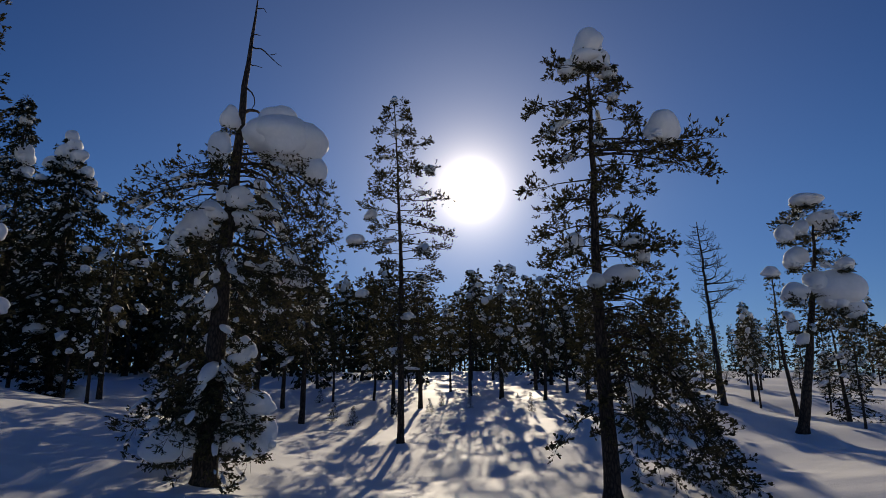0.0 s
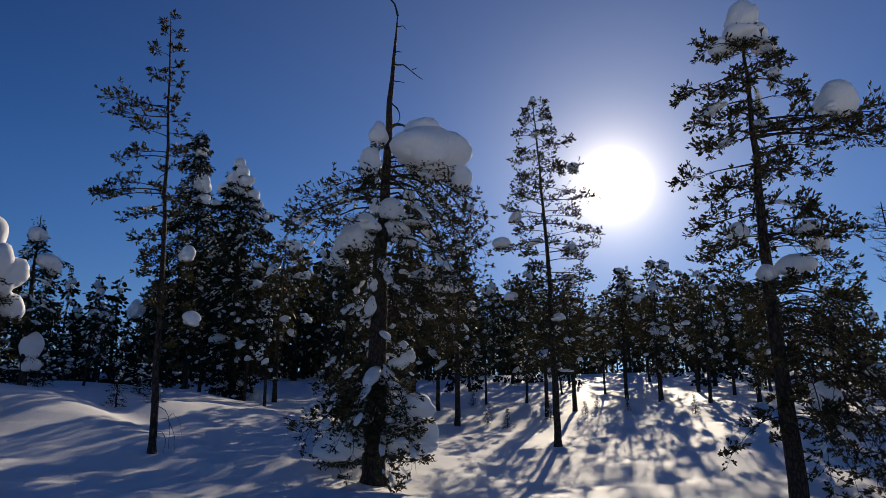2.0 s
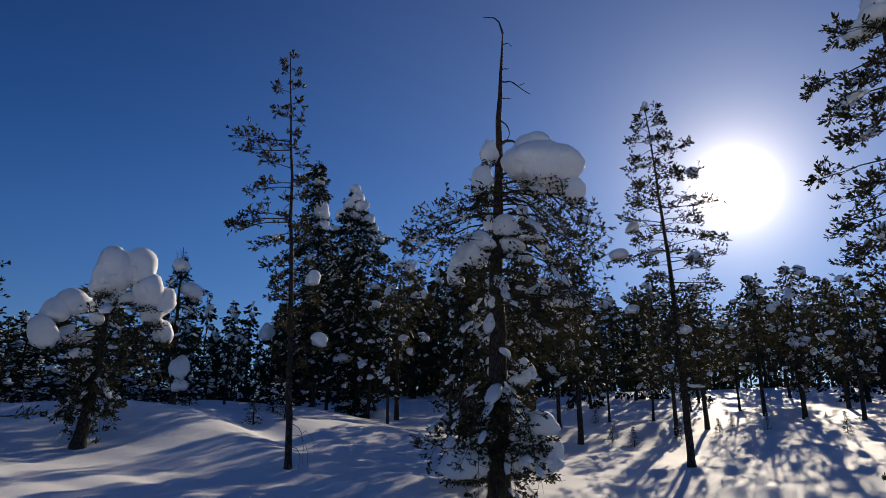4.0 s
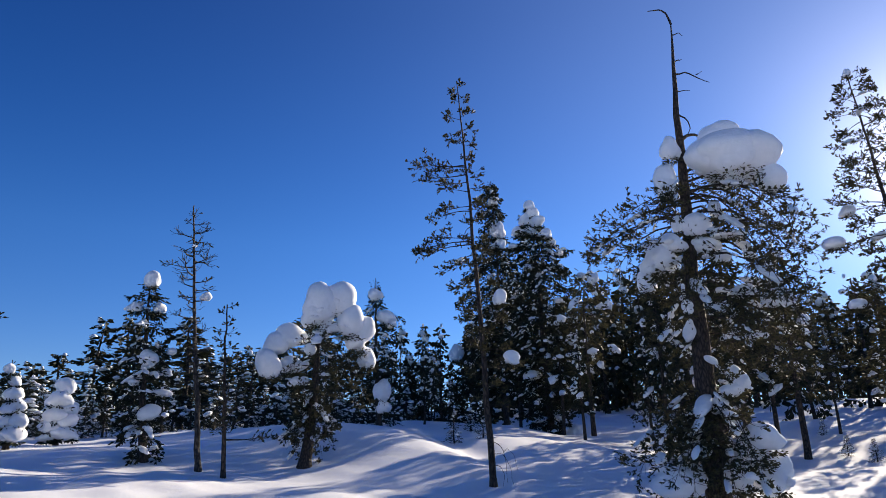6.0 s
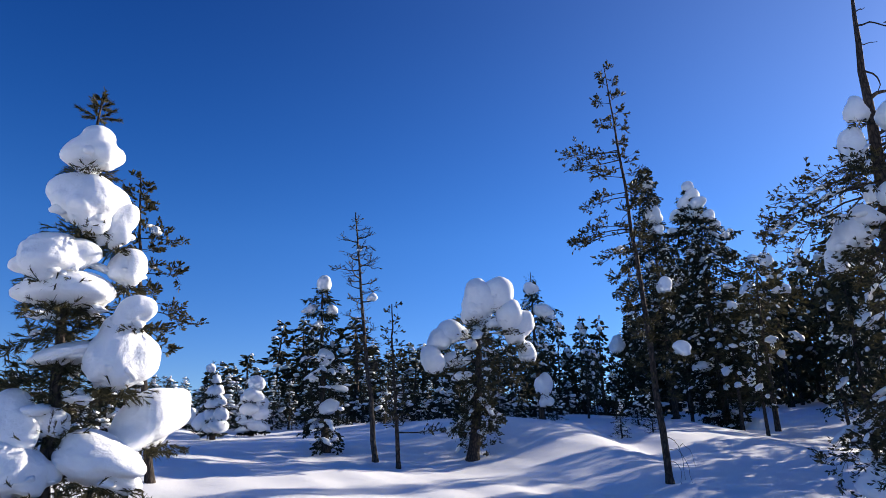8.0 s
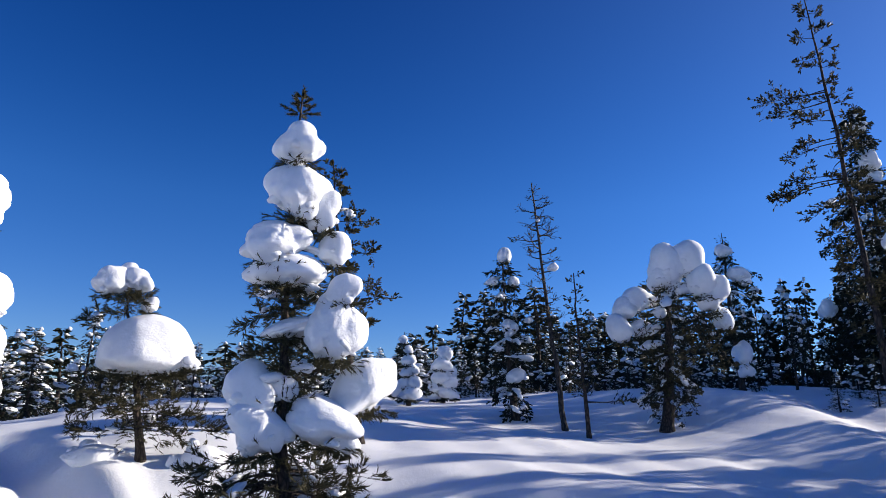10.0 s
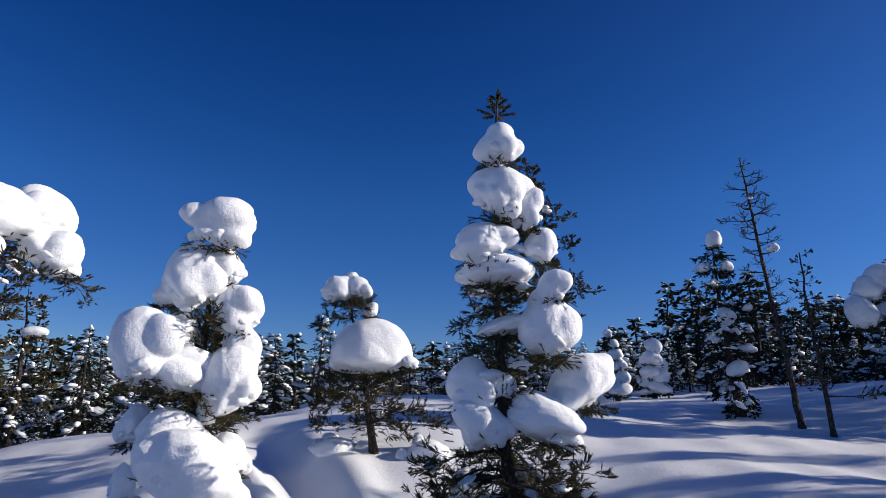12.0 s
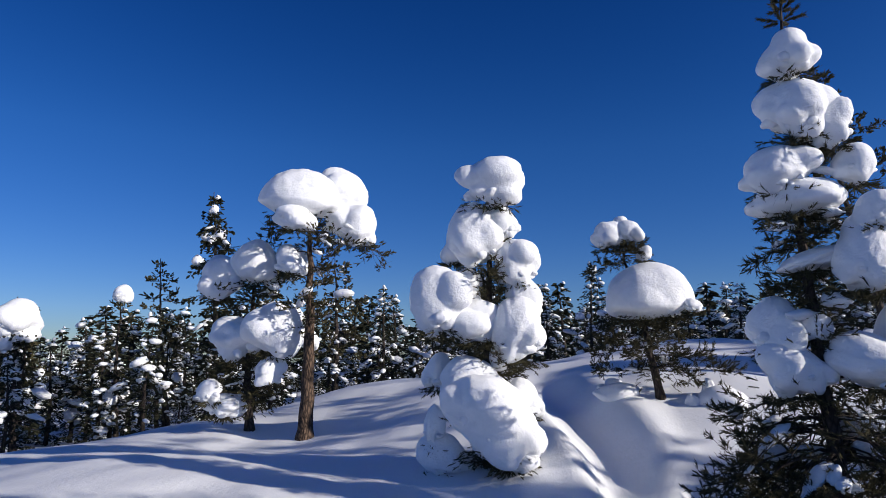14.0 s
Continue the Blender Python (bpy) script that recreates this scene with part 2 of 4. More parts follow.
def needles(pos, way, length, count, rng, blade=0.055, width=0.009, lean=(0.35, 1.15)):
    """Tufts of needles round many shoots: pos, way (n, 3), length (n)."""
    n = len(pos)
    s = rng.uniform(0.0, 1.0, (n, count, 1))
    side = unit(np.cross(way[:, None, :], rng.normal(size=(n, count, 3))))
    d = unit(way[:, None, :] + side * rng.uniform(*lean, (n, count, 1)))
    base = pos[:, None, :] + way[:, None, :] * s * length[:, None, None]
    across = unit(np.cross(d, rng.normal(size=(n, count, 3)))) * width
    tip = base + d * blade * rng.uniform(0.75, 1.2, (n, count, 1))
    v = np.stack([base - across, base + across, tip], 2).reshape(-1, 3)
    return v, np.arange(len(v)).reshape(-1, 3)


def brushes(pos, way, length, radius, sides, hairs, rng, blade, width, lean):
    """Shoots thick with needles: a blunt plump bud of needles for each, and single needles that stand out from it."""
    n = len(pos)
    a = unit(np.cross(way, rng.normal(size=(n, 3))))
    b = np.cross(way, a)
    r = radius * rng.uniform(0.75, 1.25, n)
    tip = pos + way * length[:, None]
    if sides == 2:       # far off: flat sprays
        mid = pos + way * (length * rng.uniform(0.5, 0.75, n))[:, None]
        v = np.stack([pos, mid - a * r[:, None], mid + a * r[:, None], tip], 1).reshape(-1, 3)
        first = (np.arange(n) * 4)[:, None]
        return v, np.concatenate([first + [0, 1, 3], first + [0, 3, 2]])
    ang = np.arange(sides) * 2 * np.pi / sides
    out = a[:, None] * np.cos(ang)[:, None] + b[:, None] * np.sin(ang)[:, None]
    low = pos[:, None] + (way * (0.30 * length)[:, None])[:, None] + out * (0.8 * r)[:, None, None]
    high = pos[:, None] + (way * (0.78 * length)[:, None])[:, None] + out * r[:, None, None]
    v = np.concatenate([pos[:, None], low, high, tip[:, None]], 1).reshape(-1, 3)
    first = (np.arange(n) * (2 * sides + 2))[:, None]
    k = np.arange(sides)
    k2 = (k + 1) % sides
    end = 1 + 2 * sides
    tri = [(0 * k, 1 + k2, 1 + k), (1 + k, 1 + k2, 1 + sides + k2), (1 + k, 1 + sides + k2, 1 + sides + k), (end + 0 * k, 1 + sides + k, 1 + sides + k2)]
    f = np.concatenate([(first[:, :, None] + np.stack(t, -1)[None]).reshape(-1, 3) for t in tri])
    if hairs:
        hv, hf = needles(pos, way, length * 0.9, hairs, rng, blade, width, lean)
        v, f = np.concatenate([v, hv]), np.concatenate([f, hf + len(v)])
    return v, f


# ------------------------------------------------------------------ the ground
MOUNDS = [(-0.0, 6.0, -0.15, 2.6), (-3.2, 5.1, 0.25, 2.6), (-5.4, 2.5, 0.24, 2.6), (-5.9, -0.8, -0.73, 2.6), (-4.6, -3.9, 0.18, 2.6),
          (5.5, 9.5, -0.03, 3.4), (1.2, 10.9, -0.25, 3.4), (-3.2, 10.5, -0.02, 3.4), (-7.2, 8.3, -0.16, 3.4), (-9.9, 4.8, -0.11, 3.4),
          (-11.0, 0.4, 0.35, 3.4), (-10.2, -4.0, 0.1, 3.4), (-7.8, -7.8, 0.26, 3.4), (9.0, 15.6, -0.27, 6.0), (2.0, 17.9, 0.56, 6.0),
          (-5.3, 17.2, -1.21, 6.0), (-11.7, 13.6, 1.41, 6.0), (-16.2, 7.8, -0.32, 6.0), (-18.0, 0.7, 0.59, 6.0), (-16.8, -6.6, 0.28, 6.0),
          (-12.7, -12.7, -0.97, 6.0), (-9.4, -5.6, -0.28, 1.8), (-11.7, 7.6, -0.15, 1.9), (-7.3, 10.2, -0.14, 1.6), (-6.6, 1.1, -0.12, 1.1), (-11.4, 9.25, -0.16, 1.3)]


# banks and furrows in the snow: height, half width, line
FURROWS = [(-0.22, 0.30, [(-11.2, -2.3), (-9.8, -1.65), (-8.8, -1.15), (-8.0, -0.85), (-7.0, -0.55)]),
           (0.13, 0.13, [(-9.6, -2.15), (-8.6, -1.62), (-7.8, -1.25), (-7.0, -0.98)]),
           (0.09, 0.20, [(-10.2, -1.25), (-9.4, -0.75), (-8.6, -0.40), (-7.9, -0.20)]),
           (-0.14, 0.13, [(-7.52, 0.04), (-7.42, 0.10)]), (0.07, 0.14, [(-7.7, 0.34), (-7.4, 0.38)]),
           (0.12, 0.9, [(-13.0, 11.6), (-9.2, 11.2)]), (-0.22, 0.5, [(-12.5, 14.5), (-8.8, 12.2)])]


def ground_z(x, y):
    """The snow's height: a slope that rises to the north and west, mounds and drifts."""
    x, y = np.asarray(x, float), np.asarray(y, float)
    d = np.hypot(x, y)
    az = np.degrees(np.arctan2(-x, y))
    brow = np.interp(az, [58, 70, 82], [45, 28, 13.5])       # to the west the ground falls away behind a brow
    dd = np.minimum(d, brow)
    s = 0.5 + 0.5 * np.cos(np.clip((np.abs(az - 40) - 50) / 90, 0, 1) * np.pi)
    z = 0.105 * dd * dd / (dd + 8) * s - 0.04 * np.maximum(np.minimum(d, 45) - brow, 0)
    for mx, my, h, w in MOUNDS:
        z = z + h * np.exp(-((x - mx) ** 2 + (y - my) ** 2) / (2 * w * w))
    rng = np.random.default_rng(5)
    p = np.stack([x.ravel(), y.ravel()], 1)
    fade = np.clip((d.ravel() - 1.5) / 4, 0, 1)
    drift = 0.12 * waves(p, 0.9, rng, 9) + 0.055 * waves(p * [0.8, 1.2], 2.2, rng, 9) + 0.006 * waves(p, 6.0, rng, 9) + 0.030 * np.abs(waves(p * [0.4, 1.4], 2.6, rng, 9)) + 0.014 * waves(p * [0.5, 1.5], 5.0, rng, 9)
    z = z + (drift * fade).reshape(z.shape)
    for h, w, line in FURROWS:
        near = np.full(x.shape, 1e9)
        for (ax, ay), (bx, by) in zip(line, line[1:]):
            k = np.clip(((x - ax) * (bx - ax) + (y - ay) * (by - ay)) / ((bx - ax) ** 2 + (by - ay) ** 2), 0, 1)
            near = np.minimum(near, (x - ax - k * (bx - ax)) ** 2 + (y - ay - k * (by - ay)) ** 2)
        z = z + h * np.exp(-near / (2 * w * w))
    return z - 0.02 * np.clip(d - 60, 0, None)


def make_ground():
    a = np.radians(np.concatenate([np.linspace(-45, 155, 400, endpoint=False), np.linspace(155, 315, 60, endpoint=False)]))
    turns = len(a)
    radii = np.concatenate([[0.0], np.geomspace(0.4, 4, 24, endpoint=False), np.geomspace(4, 13, 110, endpoint=False), np.geomspace(13, 60, 60), np.geomspace(66, 4500, 20)])
    r, t = np.meshgrid(radii[1:], a, indexing="ij")
    x, y = -r * np.sin(t), r * np.cos(t)
    v = np.concatenate([[[0, 0, 0]], np.stack([x.ravel(), y.ravel(), ground_z(x, y).ravel()], 1)])
    idx = 1 + np.arange(r.size).reshape(r.shape)
    nxt = np.roll(idx, -1, axis=1)
    quads = np.stack([idx[:-1], idx[1:], nxt[1:], nxt[:-1]], -1).reshape(-1, 4)
    fan = np.stack([np.zeros(turns, int), idx[0], nxt[0]], -1)
    ob = new("ground", mesh_from("ground", v, [fan, quads], GROUND_SNOW))
    return tagged(ob, "deep untouched wind-rippled snow over rolling forest ground", "snow ground", kind="structure")


make_ground()


# ------------------------------------------------------------------ trees
def between(lines, which, s):
    """Points at the shares s along some of many polylines, and the ways there."""
    m = lines.shape[1]
    at = s * (m - 1)
    i = np.minimum(at.astype(int), m - 2)
    f = (at - i)[:, None]
    a, c = lines[which, i], lines[which, i + 1]
    return a * (1 - f) + c * f, unit(c - a)


def covered(p, load, side, deep, high):
    """Which of the points p lie in or before a load of snow, grown by so much to the side, in depth and in height."""
    cu, cv, cz, rx, ry, rz = load
    q = p - np.array([cu, cv, cz])
    depth = np.where(q[..., 1] < 0, 1.9 if rx > 0.45 else 1.1, 1.0) * ry * deep
    return (q[..., 0] / (rx * side)) ** 2 + (q[..., 1] / depth) ** 2 + (q[..., 2] / (rz * high)) ** 2 < 1


def grow(name, label, category, spec, seed, ground=0.0, warm=False, dead=False, spruce=False, density=7.0, shoots=1.0, droop=0.25,
         trunk_r=0.10, blades=15, blade=0.034, width=0.0065, tuft=0.08, dusting=0.5, lump_sub=3, dust_sub=2, group="", split=True, leader=0.0,
         wild=0.3, skirt=(), arms=(), twigs=(), core=0, wood=1.0, swell=1.03, spread=1.0, ridges=0.3, bush=0.013, sides=3):
    """A snow-laden conifer. spec: top, shift (how far the top leans), profile rows of (height, reach to one side, to the other),
    clumps of snow (across, height, half width, half height). Heights count from the eye's ground; ground is the height at the foot."""
    rng = np.random.default_rng(seed)
    root = tagged(new(name), label, category, group)
    top, shift = spec["top"] - ground, spec["shift"]
    prof = np.array(spec["profile"], float)
    prof[:, 0] -= ground
    bend = rng.uniform(-0.10, 0.10, 2)
    leaf = SPRUCE_NEEDLE if spruce else PINE_NEEDLE
    lean = (0.15, 0.8) if spruce else (0.3, 1.1)

    def axis(z):
        k = np.clip(np.asarray(z) / top, -0.05, 1.05)
        return np.stack([shift * k + bend[0] * np.sin(3.14 * k), bend[1] * np.sin(3.14 * k), np.asarray(z) + 0 * k], -1)

    # where each clump of snow lies, in front of the trunk or beside it, and how it is tilted
    loads, tilts = [], []
    for row in list(spec["clumps"]) + list(spec.get("pads", ())):
        cu, cz, ru, rz = row[:4]
        ry = (0.72 * ru + 0.08 * rz) * swell
        cv = row[5] if len(row) > 5 else (rng.uniform(-0.75, -0.3) * ry if abs(cu - shift * 0.6) < 0.4 else rng.uniform(-0.3, 0.15))
        k = 1 + cv / spec.get("far", 1e6)       # what hangs nearer than the trunk is smaller than it looks beside it
        loads.append((cu * k, cv, EYE + (cz - EYE) * k - ground, ru * swell * k, ry * k, rz * swell * k))
        tilts.append(row[4] if len(row) > 4 else 0)

    # trunk
    bark = DEAD_WOOD if dead else BARK_WARM if warm else BARK
    tz = np.concatenate([[-0.25, 0.0, 0.15], np.linspace(0.4, top, 18)])
    tp = axis(tz)
    tp[3:-1, :2] += rng.normal(size=(17, 2)) * 0.012
    tr = trunk_r * (1 - np.clip(tz / top, 0, 1)) ** 0.95 + 0.008 * wood ** 0.5
    tr[:2] *= 1.25
    v, q = tubes(tp[None, ::1 if split else 3], tr[None, ::1 if split else 3], 12 if split else 7)
    part("trunk", mesh_from("trunk", v, [q], bark), root)

    # limbs, each reaching as far as the crown does on its side
    zlo, zhi = prof[0, 0], prof[-1, 0]
    n = max(6, int(density * (zhi - zlo)))
    z = zlo + (zhi - zlo) * (np.arange(n) + rng.uniform(0, 1, n)) / n
    layered = spruce       # boughs in whorls, with gaps between the layers
    if layered:
        gap = (5.5 if split else 3.2) / density
        z = zlo + np.floor((z - zlo) / gap) * gap + rng.normal(size=n) * 0.12 * gap
    th = np.arange(n) * 2.399 + rng.uniform(-0.5, 0.5, n)
    c, s = np.cos(th), np.sin(th)
    left, right = np.interp(z, prof[:, 0], prof[:, 1]), np.interp(z, prof[:, 0], prof[:, 2])
    reach = np.where(c > 0, right, left) * c * c + 0.5 * (left + right) * s * s
    reach = np.maximum(reach * rng.uniform(0.5, 1.08, n) * spread, 0.06)
    fall = droop * reach * rng.uniform(0.3, 1.5, n)
    z0 = np.minimum(z + fall, top * 0.985)
    # low boughs that hang to the snow, and single long arms: height at the trunk, way, reach, fall
    extra = [(a - ground, b, c2, d2) for a, b, c2, d2 in arms]
    if skirt:
        count, zs, out = skirt
        extra += [(zs * rng.uniform(0.6, 1.0), rng.uniform(0, 6.283), out * rng.uniform(0.6, 1.0), zs * rng.uniform(0.4, 0.75)) for _ in range(count)]
    if extra:
        ex = np.array(extra)
        z0, th, reach, fall, n = np.r_[z0, ex[:, 0]], np.r_[th, ex[:, 1]], np.r_[reach, ex[:, 2]], np.r_[fall, ex[:, 3]], n + len(ex)
    if split:       # boughs that the snow covers are short
        tip = axis(z0) + np.stack([np.cos(th) * reach, np.sin(th) * reach, -fall], -1)
        for load in loads:
            hid = covered(tip, load, 1.15, 1.4, 1.1)
            reach, fall = np.where(hid, reach * 0.55, reach), np.where(hid, fall * 0.55, fall)
        # a bough under every load that hangs out from the trunk
        hold = [(cz - 0.55 * rz + 0.15 * math.hypot(cu - axis(cz)[0], cv), math.atan2(cv - axis(cz)[1], cu - axis(cz)[0]), math.hypot(cu - axis(cz)[0], cv), 0.15 * math.hypot(cu - axis(cz)[0], cv))
                for cu, cv, cz, rx, ry, rz in loads if math.hypot(cu - axis(cz)[0], cv) > 0.25]
        if hold:
            ex = np.array(hold)
            z0, th, reach, fall, n = np.r_[z0, ex[:, 0]], np.r_[th, ex[:, 1]], np.r_[reach, ex[:, 2]], np.r_[fall, ex[:, 3]], n + len(ex)
    m = 7
    k = np.linspace(0, 1, m)[None, :]
    turn = th[:, None] + rng.normal(size=(n, 1)) * wild * k
    lp = axis(z0)[:, None] + np.stack([np.cos(turn) * k * reach[:, None], np.sin(turn) * k * reach[:, None],
                                       fall[:, None] * (0.35 * np.sin(np.pi * k) - 1.35 * k ** 1.3 + 0.35 * k ** 3)], -1)
    lp += np.cumsum(rng.normal(size=lp.shape), 1) * 0.022 * reach[:, None, None] * k[..., None]
    lp[:, :, 2] = np.maximum(lp[:, :, 2], 0.05)
    if split:       # no bough comes out of a load again
        for load in loads:
            inside = covered(lp, load, 1.05, 1.1, 1.05)
            inside[:, :3] = False
            for i in np.flatnonzero(inside.any(1)):
                stop = int(inside[i].argmax())
                lp[i, stop:] = lp[i, stop] + (lp[i, stop:] - lp[i, stop]) * 0.02
    lr = np.minimum(0.004 + 0.009 * reach[:, None], 0.35 * trunk_r) * (1.12 - k) * wood

    # side branches, then twigs
    per = np.maximum(3, (reach * (8 if spruce else 10 if split else 6)).astype(int) + 3)
    w1 = np.repeat(np.arange(n), per)
    bare = 0.15 if layered else 0.34       # a pine's boughs are bare near the trunk and end in dense pads
    s1 = bare + (1 - bare) * rng.uniform(0, 1, len(w1)) ** 0.75
    p1, d0 = between(lp, w1, s1)
    sgn = np.where(rng.uniform(size=(len(w1), 1)) < 0.5, -1, 1)
    flat = unit(np.cross(d0, [0, 0, 1.0]))
    ang = rng.uniform(0.25, 1.15, (len(w1), 1))
    d1 = unit(d0 * np.cos(ang) + flat * sgn * np.sin(ang) + rng.normal(size=d0.shape) * (0.16 if spruce else np.array([wild, wild, 0.5 * wild])) + [0, 0, -0.12 if spruce else 0.08])
    ln = (0.42 * reach[w1] * (1.15 - s1) + 0.08) * rng.uniform(0.6, 1.3, len(w1))
    kk = np.linspace(0, 1, 4)[None, :]
    sp = p1[:, None] + d1[:, None] * (ln[:, None] * kk)[..., None]
    sp[:, :, 2] += ln[:, None] * kk ** 2 * (rng.uniform(-0.3, 0.0, (len(w1), 1)) if spruce else rng.uniform(-0.35, 0.4, (len(w1), 1)))
    if split:
        free = np.ones(len(w1), bool)
        for load in loads:
            for g in (1, 3):
                free &= ~covered(sp[:, g], load, 1.08, 1.25, 1.06)
        w1, sp, ln = w1[free], sp[free], ln[free]
    sr = (0.0015 + 0.004 * ln[:, None]) * (1.3 - kk) * wood + 0.001
    m2 = 2 if not split else 3
    w2 = np.repeat(np.arange(len(w1)), m2)
    s2 = 1 - rng.uniform(0, 0.85, len(w2)) ** 1.2
    p2, dd = between(sp, w2, s2)
    d2 = unit(dd + rng.normal(size=dd.shape) * ([0.65, 0.65, 0.22] if layered else [0.65, 0.65, 0.36]) + [0, 0, -0.05 if spruce else 0.14])
    l2 = rng.uniform(0.06, 0.17, len(w2)) * (0.6 + 0.5 * np.minimum(reach[w1][w2], 1.2))
    k2 = np.linspace(0, 1, 2)[None, :]
    twig = p2[:, None] + d2[:, None] * (l2[:, None] * k2)[..., None]
    twig[:, :, 2] += (0.05 if layered else 0.22) * l2[:, None] * k2 ** 2
    if split:
        free = np.ones(len(w2), bool)
        for load in loads:
            free &= ~covered(twig[:, 1], load, 1.08, 1.25, 1.06)
        w2, twig = w2[free], twig[free]
    tr2 = np.full(twig.shape[:2], 0.0018 * wood)

    # tufts of needles on the twigs
    if shoots > 0:
        m3 = max(1, int(math.ceil(2 * shoots)))
        w3 = np.repeat(np.arange(len(w2)), m3)
        w3 = w3[rng.uniform(size=len(w3)) < 2 * shoots / m3]
        s3 = np.where(rng.uniform(size=len(w3)) < 0.5, 0.85, rng.uniform(0.1, 0.8, len(w3)))
        p3, d3 = between(twig, w3, s3)
        d3 = unit(d3 + rng.normal(size=d3.shape) * ([0.35, 0.35, 0.15] if layered else [0.42, 0.42, 0.34]) + [0, 0, -0.1 if spruce else 0.08])
        length = tuft * rng.uniform(0.7, 1.25, len(w3))
        keep = np.ones(len(w3), bool)
        for load in loads:      # needles under the snow do not show
            keep &= ~covered(p3 + d3 * tuft, load, 1.12, 1.3, 1.1)
        p3, d3, length, limb_of = p3[keep], d3[keep], length[keep], w1[w2][w3][keep]
    if split:
        for i in range(n):
            a, c2 = w1 == i, w1[w2] == i
            v0, q0 = tubes(lp[i:i + 1], lr[i:i + 1], 6)
            v1, q1 = tubes(sp[a], sr[a], 3)
            v2, q2 = tubes(twig[c2], tr2[c2], 3)
            limb = part("limb", mesh_from("limb", np.concatenate([v0, v1, v2]), [np.concatenate([q0, q1 + len(v0), q2 + len(v0) + len(v1)])], bark), root)
            if shoots > 0 and (limb_of == i).any():
                e = limb_of == i
                nv, nf = brushes(p3[e], d3[e], length[e], bush, sides, blades, rng, blade, width, lean)
                tagged(part("needles", mesh_from("needles", nv, [nf], leaf, smooth=False), limb), kind="stuff")
    else:
        v0, q0 = tubes(lp[:, ::3], lr[:, ::3], 3)
        v1, q1 = tubes(sp[::5, ::3], sr[::5, ::3], 3)
        tagged(part("branchwork", mesh_from("branchwork", np.concatenate([v0, v1]), [np.concatenate([q0, q1 + len(v0)])], bark), root), kind="stuff")
        inner = core
        hz = rng.uniform(zlo, zhi, inner)
        w = unit(rng.normal(size=(inner, 3)) * [1, 1, 0.5])
        wide = np.minimum(np.interp(hz, prof[:, 0], prof[:, 1]), np.interp(hz, prof[:, 0], prof[:, 2]))
        p3 = np.concatenate([p3, axis(hz) + w * (wide * rng.uniform(0.0, 0.75, inner))[:, None]])
        d3, length = np.concatenate([d3, unit(w - [0, 0, 0.5])]), np.r_[length, rng.uniform(0.2, 0.36, inner)]
        nv, nf = brushes(p3, d3, length, bush, 2, blades, rng, blade, width, lean)
        tagged(part("crown", mesh_from("crown", nv, [nf], leaf, smooth=False), root), kind="stuff")

    for row in twigs:
        line = np.array([(u, 0.02 * i, h - ground) for i, (u, h) in enumerate(zip(row[0:-1:2], row[1:-1:2]))])
        fine = np.stack([np.interp(np.linspace(0, len(line) - 1, 8), np.arange(len(line)), line[:, j]) for j in range(3)], 1)
        fine[1:-1] += rng.normal(size=(6, 3)) * 0.008
        v0, q0 = tubes(fine[None], row[-1] * np.linspace(1, 0.35, 8)[None], 6)
        part("dead_twig", mesh_from("dead_twig", v0, [q0], bark), root, "bare dead twig")

    # the leader: the topmost shoot with its whorls
    if leader > 0:
        foot_p = axis(top * 0.985)
        stem = foot_p + np.linspace(0, 1, 4)[:, None] * np.array([0.03 * leader, 0, leader])
        v0, q0 = tubes(stem[None], np.array([[0.016, 0.013, 0.010, 0.006]]), 6)
        shoot = part("leader", mesh_from("leader", v0, [q0], bark), root)
        pos, way, size = [], [], []
        for h, count, l, up in ((0.38, 6, 0.42, 0.25), (0.62, 4, 0.26, 0.35), (0.8, 3, 0.14, 0.7), (0.62, 1, 0.38, 9.0)):
            for j in range(count):
                a = j * 6.283 / count + h * 9
                for g in range(3):
                    pos.append(foot_p + np.array([0.03 * leader, 0, leader]) * h + unit(np.array([math.cos(a), math.sin(a), up])) * l * leader * (0.15 + 0.27 * g))
                    way.append(unit(np.array([math.cos(a), math.sin(a), up])))
                    size.append(l * leader * 0.4)
        nv, nf = needles(np.array(pos), np.array(way), np.array(size), 34, rng, 0.045, 0.0048)
        tagged(part("needles", mesh_from("needles", nv, [nf], leaf, smooth=False), shoot), kind="stuff")

    # the great clumps of snow; those of the wood's trees are too small to tell apart
    lots, snow_rng = [], np.random.default_rng(seed + 500)
    for j, ((cu, cv, cz, rx, ry, rz), tilt) in enumerate(zip(loads, tilts)):
        lv, lf = lump(rx, ry, rz, snow_rng, lump_sub + (1 if lump_sub == 4 and rx > 0.26 else 0), 1.0 if split else 2.0, snow_rng.integers(5, 11) if split else 2, tilt, j in spec.get("domes", ()))
        if split:
            part("snow_clump", mesh_from("snow_clump", lv, [lf], SNOW), root, place=(cu, cv, cz))
        else:
            lots.append((lv + [cu, cv, cz], lf))
    if lots:
        starts = np.cumsum([0] + [len(v) for v, _ in lots])
        tagged(part("snow_load", mesh_from("snow_load", np.concatenate([v for v, _ in lots]), [np.concatenate([f + k for (_, f), k in zip(lots, starts)])], SNOW), root), kind="stuff")

